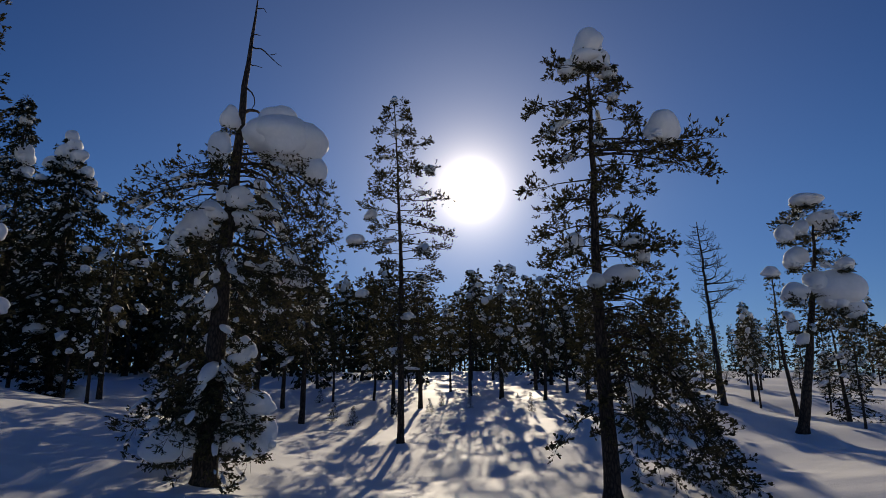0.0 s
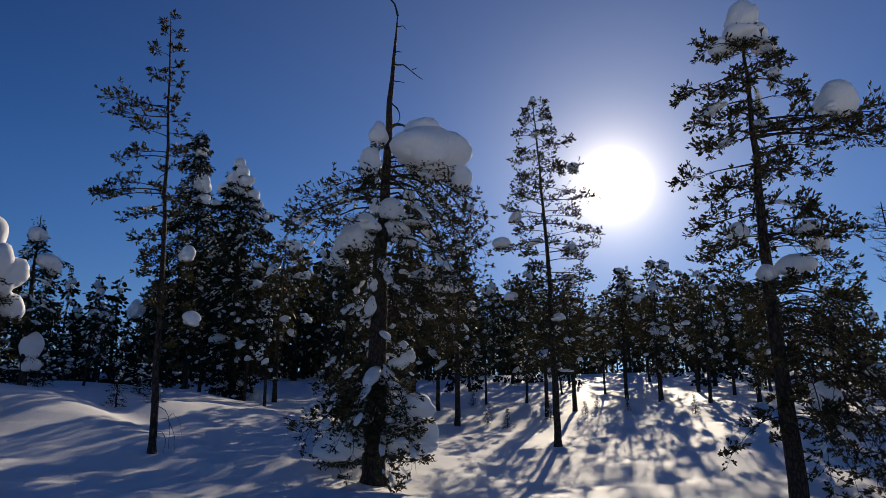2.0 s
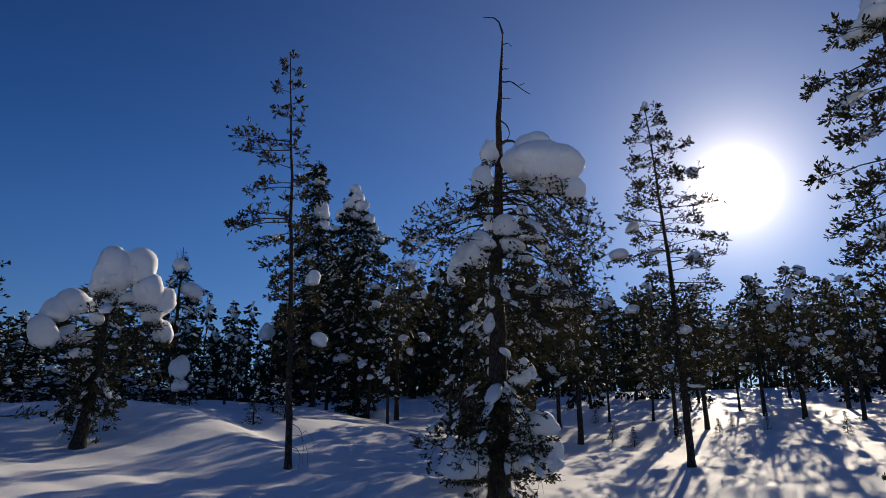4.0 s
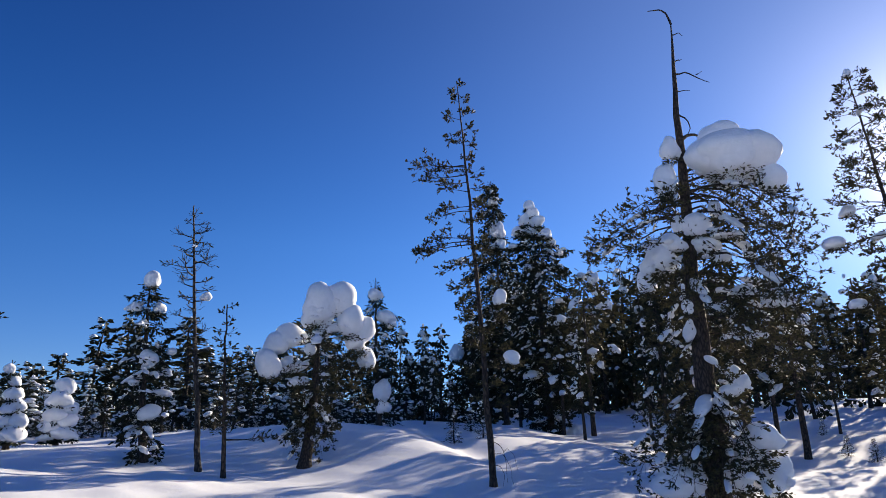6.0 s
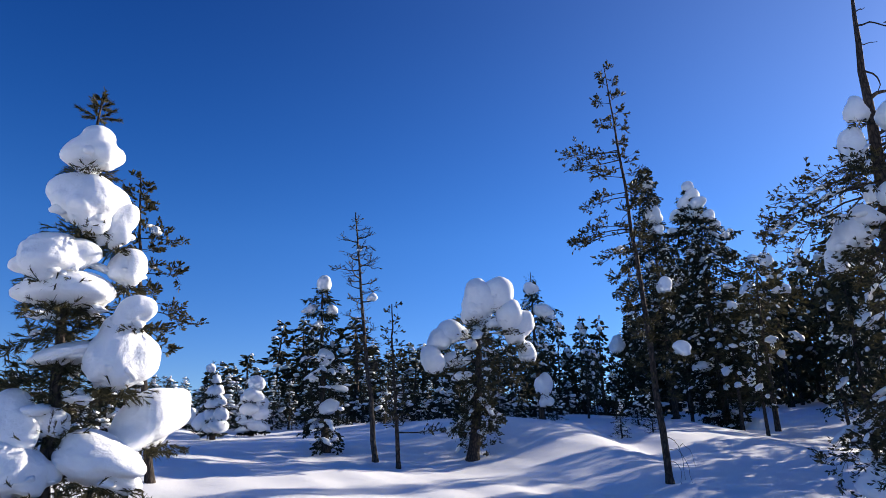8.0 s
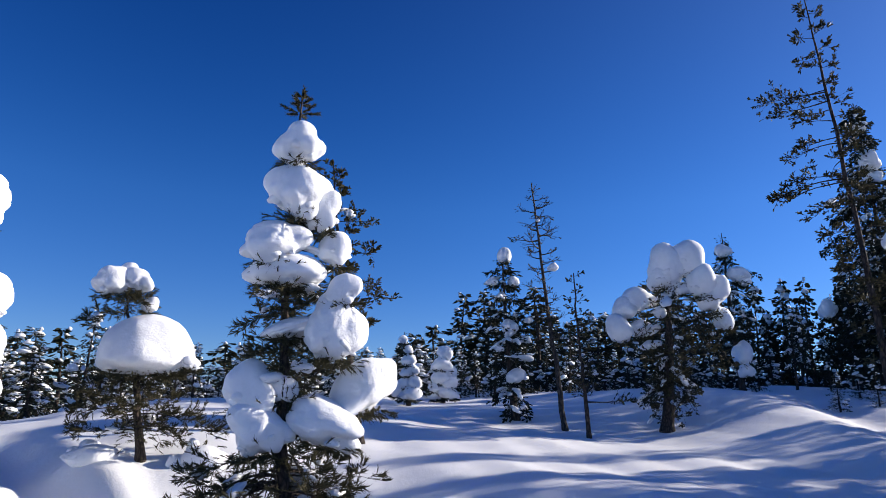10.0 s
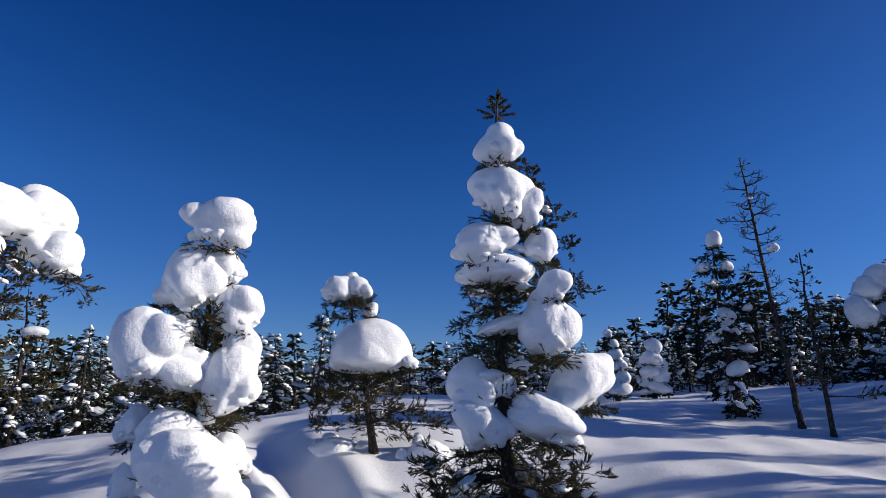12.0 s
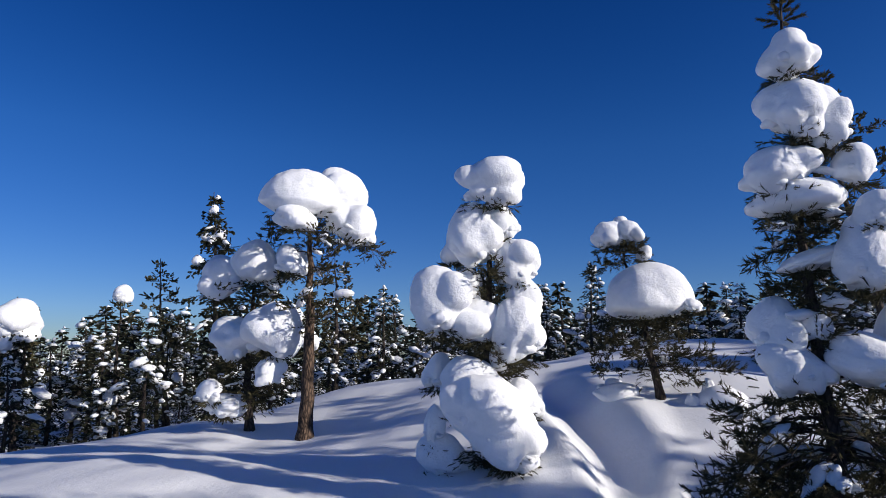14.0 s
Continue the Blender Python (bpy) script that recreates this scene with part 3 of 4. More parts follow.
    # needles that stick out from under the clumps
    if split and shoots > 0.55 and loads:
        pos, way = [], []
        for cu, cv, cz, rx, ry, rz in loads:
            count = int(90 * (rx + ry) * shoots) + 6
            w = unit(rng.normal(size=(count, 3)) * [1, 1, 0.1])
            pos.append(np.array([cu, cv, cz]) + w * np.array([rx, ry, 0]) * rng.uniform(0.0, 0.78, (count, 1)) - np.array([0, 0, 1]) * rng.uniform(0.82, 1.15, (count, 1)) * rz)
            way.append(unit(w * [1, 1, 0] + rng.normal(size=(count, 3)) * 0.4 - [0, 0, 0.25]))
        mid = axis(rng.uniform(zlo, zhi, int(core * (zhi - zlo))))      # short shoots close to the trunk
        if len(mid):
            w = unit(rng.normal(size=mid.shape) * [1, 1, 0.4])
            wide = np.minimum(np.interp(mid[:, 2], prof[:, 0], prof[:, 1]), np.interp(mid[:, 2], prof[:, 0], prof[:, 2]))[:, None]
            mid = mid + w * rng.uniform(0.04, 0.75, (len(mid), 1)) * np.maximum(wide, 0.2)
            bare = np.ones(len(mid), bool)
            for load in loads:
                bare &= ~covered(mid, load, 1.08, 1.2, 1.08)
            pos.append(mid[bare])
            way.append(w[bare])
        nv, nf = brushes(np.concatenate(pos), np.concatenate(way), tuft * rng.uniform(0.7, 1.3, sum(map(len, pos))), bush, sides, blades, rng, blade, width, lean)
        tagged(part("foliage", mesh_from("foliage", nv, [nf], leaf, smooth=False), root), kind="stuff")

    # small loads of snow lying along the boughs
    if dusting > 0:
        pick = np.flatnonzero(rng.uniform(size=len(w1)) < dusting * (0.16 if split else 0.085))
        dv, df, count = [], [], 0
        for i in pick:
            p, w = sp[i].mean(0), unit(sp[i, 3] - sp[i, 0])
            size = (rng.uniform(0.025, 0.065) if split else min(0.042 * math.exp(abs(rng.normal()) * 0.7), 0.17)) * (1 + 0.5 * dusting)
            lv, lf = lump(size * rng.uniform(0.9, 1.4), size * rng.uniform(0.7, 1.1), size * (rng.uniform(0.4, 0.8) if split else rng.uniform(0.7, 1.1)), rng, dust_sub, 2.2)
            if split:
                for _ in range(rng.integers(0, 3)):
                    small = size * rng.uniform(0.35, 0.7)
                    av, af = lump(small * 1.2, small, small * rng.uniform(0.6, 0.9), rng, 1, 2.0)
                    lv, lf = np.concatenate([lv, av + [size * rng.uniform(-1.4, 1.4), size * rng.uniform(-0.5, 0.5), size * rng.uniform(-0.3, 0.2)]]), np.concatenate([lf, af + len(lv)])
            a = math.atan2(w[1], w[0])
            ca, sa = math.cos(a), math.sin(a)
            lv = np.stack([lv[:, 0] * ca - lv[:, 1] * sa, lv[:, 0] * sa + lv[:, 1] * ca, lv[:, 2] + lv[:, 0] * w[2]], 1) + p + [0, 0, size * 0.4]
            dv.append(lv)
            df.append(lf + count)
            count += len(lv)
        for i in range(n if split else 0):       # ridges of snow along the boughs
            if reach[i] < 0.3 or rng.uniform() > ridges:
                continue
            for _ in range(rng.integers(2, 6)):
                p, w = between(lp, np.array([i]), rng.uniform(0.35, 0.97, 1))
                size = min(rng.uniform(0.03, 0.07) * math.exp(0.4 * rng.normal()), 0.14)
                lv, lf = lump(size * rng.uniform(1.1, 2.0), size * rng.uniform(0.7, 1.0), size * rng.uniform(0.45, 0.75), rng, dust_sub, 2.0)
                a = math.atan2(w[0, 1], w[0, 0])
                ca, sa = math.cos(a), math.sin(a)
                lv = np.stack([lv[:, 0] * ca - lv[:, 1] * sa, lv[:, 0] * sa + lv[:, 1] * ca, lv[:, 2] + lv[:, 0] * w[0, 2]], 1) + p[0] + [0, 0, size * 0.35]
                dv.append(lv)
                df.append(lf + count)
                count += len(lv)
        if dv:
            tagged(part("snow_dusting", mesh_from("snow_dusting", np.concatenate(dv), [np.concatenate(df)], SNOW), root), kind="stuff")
    return root


def foot(az, far):
    """Where something stands that lies az degrees to the left of north at that distance, turned to face the middle."""
    x, y = -far * math.sin(radians(az)), far * math.cos(radians(az))
    return x, y, float(ground_z(x, y))


def stand(name, label, category, spec, seed, **kw):
    x, y, z = foot(spec["az"], spec["far"])
    root = grow(name, label, category, spec, seed, ground=z, **kw)
    root.matrix_world = pose(x, y, z, 0, 0, spec["az"])
    return root


snag_tree = dict(az=18.7, far=11.5, top=9.19, shift=0.26,
    profile=[(0.75, 0.45, 0.5), (1.09, 0.5, 0.6), (1.52, 0.4, 0.55), (1.96, 0.25, 0.7), (2.51, 0.35, 1.35), (3.08, 0.61, 1.91), (3.67, 0.78, 2.04), (4.28, 0.96, 1.92), (4.61, 1.36, 1.91), (4.95, 1.68, 1.89), (5.33, 1.04, 1.74), (5.62, 0.58, 1.63), (5.92, 0.32, 1.52)],
    clumps=[(0.90, 6.19, 0.74, 0.45, -10), (0.88, 6.34, 0.58, 0.42, -6), (0.75, 6.62, 0.33, 0.28), (1.24, 6.10, 0.34, 0.32, -20), (1.47, 5.78, 0.22, 0.26, -25), (-0.05, 6.59, 0.18, 0.23), (-0.19, 6.0, 0.2, 0.33), (0.54, 5.37, 0.12, 0.16), (0.21, 5.13, 0.24, 0.21), (-0.47, 4.63, 0.31, 0.31), (-0.69, 4.23, 0.16, 0.2), (-0.19, 4.86, 0.23, 0.18), (-0.08, 5.18, 0.11, 0.16), (0.31, 4.76, 0.25, 0.15, -15), (0.51, 4.53, 0.16, 0.12), (0.68, 4.88, 0.28, 0.06)],
    pads=[(1.24, 3.77, 0.25, 0.16), (0.74, 3.93, 0.22, 0.12), (-0.04, 3.75, 0.15, 0.14), (-0.11, 3.36, 0.12, 0.19), (0.84, 3.21, 0.2, 0.08), (0.5, 2.58, 0.17, 0.2), (0.38, 2.39, 0.18, 0.11), (0.16, 2.18, 0.16, 0.15), (0.73, 1.68, 0.29, 0.22), (0.54, 1.51, 0.26, 0.24), (0.77, 1.19, 0.28, 0.33), (-0.56, 1.08, 0.42, 0.28), (-0.11, 1.55, 0.16, 0.13), (0.3, 1.16, 0.21, 0.24)])
big_tree = dict(az=-13.3, far=10.5, top=7.80, shift=0.08,
    profile=[(1.1, 0.05, 0.9), (1.6, 0.08, 1.0), (2.0, 0.15, 1.1), (2.4, 0.3, 1.2), (2.98, 0.65, 1.4), (3.7, 0.76, 1.3), (4.18, 0.97, 1.09), (4.46, 1.01, 1.15), (5.05, 1.17, 0.98), (5.42, 0.84, 1.18), (5.93, 0.92, 1.3), (6.49, 1.33, 0.73), (7.0, 0.74, 0.68)],
    clumps=[(0.06, 7.65, 0.26, 0.25), (-0.01, 7.33, 0.27, 0.16), (-0.29, 7.19, 0.18, 0.16), (0.23, 7.28, 0.18, 0.18), (0.39, 7.03, 0.13, 0.13), (1.12, 5.95, 0.28, 0.29), (-0.36, 4.13, 0.16, 0.17), (0.33, 3.58, 0.28, 0.16), (-0.04, 3.51, 0.15, 0.13), (0.65, 3.87, 0.14, 0.12), (0.53, 4.11, 0.17, 0.1), (-0.39, 6.43, 0.07, 0.07), (0.41, 6.58, 0.09, 0.08), (1.06, 2.11, 0.11, 0.09), (0.47, 1.77, 0.19, 0.21)])
thin_tree = dict(az=3.6, far=16.0, top=9.62, shift=-0.27,
    profile=[(2.43, 0.61, 0.46), (2.96, 0.74, 0.75), (3.78, 1.14, 0.91), (4.61, 1.01, 1.08), (5.47, 0.73, 1.25), (6.05, 0.86, 1.48), (6.95, 1.07, 1.01), (7.56, 0.97, 1.1), (8.19, 0.56, 0.9), (8.99, 0.38, 0.55), (9.48, 0.11, 0.22)],
    clumps=[(-0.27, 9.55, 0.09, 0.11), (-0.82, 6.35, 0.17, 0.13), (-1.18, 5.69, 0.23, 0.14), (0.51, 5.49, 0.18, 0.13), (0.68, 7.6, 0.15, 0.12), (-0.98, 4.33, 0.17, 0.11), (0.13, 3.78, 0.17, 0.11)])
rs_tree = dict(az=-27.6, far=17.0, top=6.36, shift=0.87,
    profile=[(2.97, 0.24, 0.74), (3.36, 0.48, 1.35), (4.15, 0.62, 1.12), (5.08, 0.66, 0.79), (5.66, 1.04, 0.98), (6.25, 1.25, 0.2)],
    clumps=[(0.71, 6.3, 0.4, 0.18), (0.97, 5.74, 0.36, 0.27), (0.18, 5.54, 0.25, 0.25), (0.5, 5.63, 0.2, 0.23), (0.33, 4.94, 0.3, 0.3), (1.07, 4.12, 0.58, 0.5, -15), (0.74, 4.33, 0.37, 0.32), (0.23, 4.13, 0.35, 0.27), (1.32, 3.68, 0.26, 0.24), (1.26, 4.71, 0.22, 0.17), (-0.21, 4.64, 0.18, 0.11), (0.08, 3.4, 0.15, 0.17), (0.26, 3.08, 0.17, 0.15)])
pine_tree = dict(az=35.7, far=12.5, top=9.12, shift=-0.48,
    profile=[(2.28, 0.28, 0.23), (2.68, 0.34, 0.48), (3.31, 0.49, 0.66), (3.96, 0.53, 0.63), (4.64, 0.74, 0.29), (5.35, 1.07, 0.2), (6.04, 0.67, 0.23), (6.68, 1.02, 0.24), (7.02, 0.58, 0.22), (7.77, 0.34, 0.18), (8.3, 0.29, 0.18), (8.96, 0.05, 0.13)],
    clumps=[(0.24, 4.35, 0.14, 0.16), (0.42, 3.19, 0.16, 0.14)])
spruceG_tree = dict(az=30.6, far=24.94, top=11.05, shift=-0.32,
    profile=[(1.54, 0.37, 1.18), (2.54, 1.07, 1.11), (3.77, 1.55, 1.46), (5.03, 1.86, 1.62), (6.33, 1.74, 1.8), (7.66, 1.4, 1.55), (8.77, 1.07, 1.18), (9.91, 0.63, 0.57), (11.02, 0.19, 0.26)],
    clumps=[(-0.35, 10.95, 0.22, 0.22), (-0.26, 10.6, 0.29, 0.23), (-0.53, 10.3, 0.28, 0.26), (-0.05, 10.21, 0.29, 0.26), (-0.77, 9.86, 0.35, 0.23), (-0.32, 9.86, 0.28, 0.21), (0.19, 9.7, 0.28, 0.23), (0.42, 9.33, 0.2, 0.19), (0.72, 8.86, 0.15, 0.14), (-1.07, 9.26, 0.19, 0.14), (-0.52, 8.33, 0.21, 0.14), (-0.12, 8.04, 0.17, 0.14), (1.01, 6.16, 0.22, 0.17), (-0.59, 4.14, 0.35, 0.21), (0.82, 2.01, 0.42, 0.39)])
spruceG2_tree = dict(az=34.3, far=29.0, top=13.88, shift=-0.3,
    profile=[(3.7, 2.16, 0.74), (6.17, 2.24, 0.97), (8.76, 1.82, 0.97), (10.89, 1.16, 0.66), (12.56, 0.77, 0.42), (13.68, 0.29, 0.24)],
    clumps=[(-0.05, 11.36, 0.37, 0.48), (0.05, 10.66, 0.27, 0.23), (-0.22, 12.78, 0.24, 0.22), (-2.11, 5.66, 0.36, 0.41)])
dead_tree = dict(az=59.0, far=14.0, top=6.54, shift=-0.58,
    profile=[(2.85, 0.34, 0.31), (3.75, 0.31, 0.4), (4.43, 0.46, 0.32), (4.91, 0.44, 0.39), (5.31, 0.71, 0.35), (5.63, 0.42, 0.45), (6.15, 0.18, 0.22), (6.46, 0.06, 0.05)],
    clumps=[(-0.16, 4.62, 0.12, 0.10)])
slim_tree = dict(az=57.1, far=13.5, top=4.37, shift=-0.19,
    profile=[(1.77, 0.43, 0.82), (2.6, 0.28, 0.3), (3.69, 0.13, 0.14), (4.31, 0.05, 0.05)],
    clumps=[])
small_tree = dict(az=63.0, far=14.5, top=5.12, shift=-0.27,
    profile=[(1.59, 0.24, 0.33), (1.8, 0.4, 0.49), (2.44, 0.57, 0.59), (3.1, 0.49, 0.58), (3.66, 0.63, 0.52), (4.13, 0.42, 0.4), (4.49, 0.43, 0.34), (4.99, 0.05, 0.06)],
    clumps=[(-0.22, 5.01, 0.16, 0.18), (-0.47, 4.41, 0.11, 0.11), (-0.02, 4.41, 0.13, 0.12), (-0.1, 3.38, 0.18, 0.19), (0.01, 2.35, 0.21, 0.17), (0.21, 2.72, 0.19, 0.08), (0.26, 3.12, 0.1, 0.09), (-0.28, 4.09, 0.11, 0.1), (0.29, 3.55, 0.1, 0.08), (-0.34, 2.92, 0.11, 0.07)])
arch_tree = dict(az=51.0, far=14.7, top=4.93, shift=0.18,
    profile=[(1.54, 0.35, 0.24), (1.77, 0.71, 0.46), (2.46, 0.66, 0.66), (3.16, 0.84, 1.35), (3.66, 1.01, 1.4), (4.15, 0.93, 1.19), (4.6, 0.23, 0.79)],
    clumps=[(0.59, 4.87, 0.39, 0.37, -15, -0.1), (0.25, 4.73, 0.46, 0.46, 10, -0.1), (0.14, 4.49, 0.35, 0.32), (0.88, 4.35, 0.31, 0.36, -30), (1.03, 4.07, 0.33, 0.42, -25), (1.24, 3.53, 0.2, 0.24), (0.52, 4.2, 0.19, 0.14), (0.34, 4.16, 0.16, 0.25), (-0.42, 3.99, 0.38, 0.29, 22), (-0.7, 3.82, 0.3, 0.25, 20), (-0.84, 3.38, 0.28, 0.31), (-0.38, 3.36, 0.24, 0.2), (0.01, 3.7, 0.13, 0.13), (-0.29, 3.01, 0.15, 0.11), (0.12, 4.0, 0.19, 0.12)])
back_tree = dict(az=45.1, far=19.0, top=6.47, shift=-0.16,
    profile=[(3.0, 0.1, 0.54), (3.8, 0.23, 0.74), (4.61, 0.36, 0.87), (5.28, 0.33, 0.66), (5.79, 0.31, 0.27), (6.34, 0.07, 0.05)],
    clumps=[(-0.15, 5.95, 0.22, 0.2), (0.17, 5.27, 0.3, 0.22), (0.3, 5.1, 0.17, 0.17), (0.07, 3.19, 0.26, 0.33), (0.13, 2.75, 0.21, 0.2)])
snowmanA_tree = dict(az=69.1, far=18.0, top=3.24, shift=-0.01,
    profile=[(2.06, 0.37, 0.38), (2.51, 0.28, 0.3), (3.04, 0.16, 0.17)],
    clumps=[(0.03, 3.12, 0.23, 0.2), (-0.02, 2.83, 0.28, 0.19), (-0.19, 2.72, 0.16, 0.14), (0.14, 2.6, 0.23, 0.19), (-0.09, 2.47, 0.26, 0.19), (0.18, 2.33, 0.22, 0.17), (-0.17, 2.21, 0.26, 0.17), (0.11, 2.07, 0.3, 0.17), (-0.22, 1.98, 0.19, 0.12), (0.31, 2.02, 0.14, 0.12)])
snowmanB_tree = dict(az=72.0, far=17.0, top=3.55, shift=-0.16,
    profile=[(1.92, 0.46, 0.4), (2.21, 0.31, 0.33), (2.81, 0.18, 0.28), (3.42, 0.05, 0.11)],
    clumps=[(-0.03, 2.84, 0.21, 0.16), (0.1, 2.62, 0.16, 0.15), (-0.08, 2.55, 0.18, 0.13), (0.14, 2.31, 0.19, 0.18), (-0.13, 2.27, 0.18, 0.15), (-0.32, 2.12, 0.18, 0.21), (0.1, 2.02, 0.25, 0.18), (-0.19, 3.36, 0.12, 0.12), (-0.56, 2.23, 0.15, 0.21), (-0.16, 1.95, 0.18, 0.12), (-0.05, 3.11, 0.13, 0.12)])
T_tree = dict(az=80.7, far=6.43, top=4.31, shift=-0.16,
    profile=[(0.81, 0.77, 0.68), (0.95, 0.91, 0.85), (1.2, 0.7, 0.81), (1.4, 0.49, 0.59), (1.75, 0.33, 0.42), (2.16, 0.31, 0.36), (2.58, 0.42, 0.28), (2.8, 0.43, 0.25), (3.4, 0.25, 0.18), (3.87, 0.12, 0.15), (4.16, 0.15, 0.23)],
    clumps=[(-0.14, 4.09, 0.25, 0.23), (-0.12, 3.60, 0.34, 0.27, -10), (0.13, 3.42, 0.16, 0.22), (-0.28, 3.08, 0.33, 0.21, 5), (-0.19, 2.83, 0.38, 0.16), (0.25, 3.06, 0.16, 0.17), (0.36, 2.68, 0.17, 0.15), (0.33, 2.32, 0.28, 0.31, -15), (-0.11, 2.3, 0.26, 0.09, 18), (0.55, 1.79, 0.39, 0.22, 35), (-0.41, 1.78, 0.23, 0.24), (-0.15, 1.76, 0.16, 0.13), (-0.28, 1.41, 0.29, 0.23), (0.27, 1.48, 0.35, 0.22, -12), (0.39, 0.92, 0.08, 0.07), (0.13, 0.83, 0.07, 0.06), (-0.49, 0.76, 0.13, 0.07)])
tower_tree = dict(az=105.8, far=7.83, top=3.69, shift=0.03,
    profile=[(0.35, 0.42, 0.13), (0.78, 0.71, 0.45), (1.21, 0.71, 0.53), (1.59, 0.62, 0.53), (2.16, 0.49, 0.41), (2.49, 0.53, 0.35), (2.89, 0.43, 0.23), (3.28, 0.16, 0.16)],
    clumps=[(0.04, 3.53, 0.39, 0.28), (0.14, 3.05, 0.22, 0.23), (-0.13, 2.89, 0.32, 0.37, -15), (-0.41, 2.73, 0.13, 0.16), (0.35, 2.57, 0.25, 0.26), (-0.53, 2.15, 0.35, 0.39, 5), (-0.29, 2.32, 0.22, 0.2), (0.41, 2.14, 0.2, 0.28), (-0.15, 1.91, 0.34, 0.24, -5), (0.35, 1.8, 0.3, 0.37, -15), (-0.6, 1.35, 0.16, 0.2), (0.1, 1.48, 0.1, 0.16), (-0.2, 1.16, 0.36, 0.32, -20, -0.22), (0.03, 0.84, 0.60, 0.40, -40, -0.3), (0.24, 0.58, 0.36, 0.28, -20, -0.25), (0.41, 1.06, 0.2, 0.21), (-0.61, 0.75, 0.12, 0.23), (-0.5, 0.45, 0.3, 0.23)])
umb_tree = dict(az=92.1, far=9.7, top=3.24, shift=-0.49,
    profile=[(1.17, 0.45, 0.72), (1.47, 0.48, 0.39), (1.78, 0.54, 0.77), (2.01, 0.54, 0.9), (2.4, 0.68, 0.33), (2.69, 0.59, 0.38), (2.89, 0.48, 0.34), (3.19, 0.18, 0.19)],
    clumps=[(-0.6, 3.18, 0.24, 0.2), (-0.32, 3.22, 0.23, 0.17), (-0.41, 3.36, 0.11, 0.09), (-0.12, 2.9, 0.11, 0.11), (-0.09, 2.38, 0.6, 0.4, 4, -0.1), (0.48, 2.16, 0.12, 0.1), (0.19, 2.15, 0.23, 0.15)],
    domes=[4])
pn_tree = dict(az=120.9, far=11.0, top=4.23, shift=-0.08,
    profile=[(1.73, 0.36, 0.21), (2.23, 0.62, 0.19), (2.74, 0.73, 0.33), (3.18, 0.6, 1.46), (3.53, 0.7, 1.0), (3.89, 0.47, 0.72)],
    clumps=[(-0.17, 4.14, 0.67, 0.42, -3, -0.15), (0.51, 4.17, 0.44, 0.39, -18, 0.2), (-0.24, 3.73, 0.37, 0.22, -8, -0.45), (0.66, 3.68, 0.42, 0.37, -28, -0.1), (0.89, 3.48, 0.22, 0.21, -30, -0.1), (-0.28, 3.02, 0.26, 0.24)],
    domes=[0])
pn2_tree = dict(az=125.3, far=12.0, top=3.61, shift=0.07,
    profile=[(0.67, 0.53, 0.55), (1.02, 0.88, 0.86), (1.54, 0.86, 0.81), (2.26, 0.78, 0.39), (2.8, 0.84, 0.52), (3.37, 0.66, 0.46)],
    clumps=[(-0.59, 2.81, 0.36, 0.39, 12), (-0.01, 3.11, 0.43, 0.39, 0), (0.6, 3.15, 0.29, 0.26, -20), (-0.25, 1.78, 0.46, 0.4, 5), (0.36, 1.98, 0.54, 0.47, -18, -0.5), (0.95, 1.78, 0.15, 0.22, 20), (0.32, 1.23, 0.27, 0.25, 0, -0.5), (-0.4, 0.68, 0.39, 0.2), (-0.66, 0.92, 0.2, 0.2)])
behindT_tree = dict(az=75.8, far=11.0, top=5.72, shift=-0.68,
    profile=[(2.99, 0.19, 0.47), (3.3, 0.32, 0.79), (3.88, 0.28, 0.68), (4.48, 0.24, 0.58), (4.92, 0.2, 0.36), (5.28, 0.17, 0.18), (5.66, 0.06, 0.07)],
    clumps=[(-0.34, 4.82, 0.08, 0.08)])
sp_l_tree = dict(az=128.5, far=17.0, top=5.49, shift=-0.19,
    profile=[(0.54, 0.53, 0.22), (1.86, 0.68, 0.33), (2.94, 0.64, 0.32), (3.9, 0.6, 0.38), (4.61, 0.42, 0.3), (5.36, 0.13, 0.05)],
    clumps=[(-0.17, 5.03, 0.12, 0.13), (-0.3, 4.34, 0.15, 0.12), (-0.01, 4.43, 0.16, 0.15), (-0.47, 3.74, 0.15, 0.15), (-0.09, 5.35, 0.07, 0.07)])
ball_tree = dict(az=135.2, far=17.0, top=3.00, shift=-0.09,
    profile=[(1.86, 0.16, 0.18), (2.37, 0.24, 0.28), (2.88, 0.32, 0.38)],
    clumps=[(-0.06, 2.88, 0.22, 0.22), (-0.25, 0.49, 0.22, 0.23)])
dd_tree = dict(az=-22.6, far=22.0, top=7.44, shift=-0.24,
    profile=[(4.36, 0.12, 0.2), (5.08, 0.1, 1.1), (5.45, 0.22, 1.0), (6.03, 0.48, 0.92), (6.61, 0.58, 0.84), (6.97, 0.41, 0.43), (7.32, 0.14, 0.12)],
    clumps=[])
rsl_tree = dict(az=-27.6, far=21.0, top=5.47, shift=-0.19,
    profile=[(3.47, 0.05, 0.31), (4.44, 0.05, 0.33), (5.3, 0.25, 0.19)],
    clumps=[(-0.23, 5.41, 0.26, 0.17), (0.08, 4.1, 0.16, 0.15)])
capL_tree = dict(az=141.7, far=17.0, top=2.75, shift=-0.18,
    profile=[(0.68, 0.49, 0.36), (1.38, 0.56, 0.5), (1.96, 0.48, 0.43), (2.38, 0.29, 0.34)],
    clumps=[(-0.15, 2.33, 0.5, 0.38), (-0.33, 2.15, 0.35, 0.32), (-0.35, 1.73, 0.26, 0.23), (0.04, 1.97, 0.29, 0.21)])
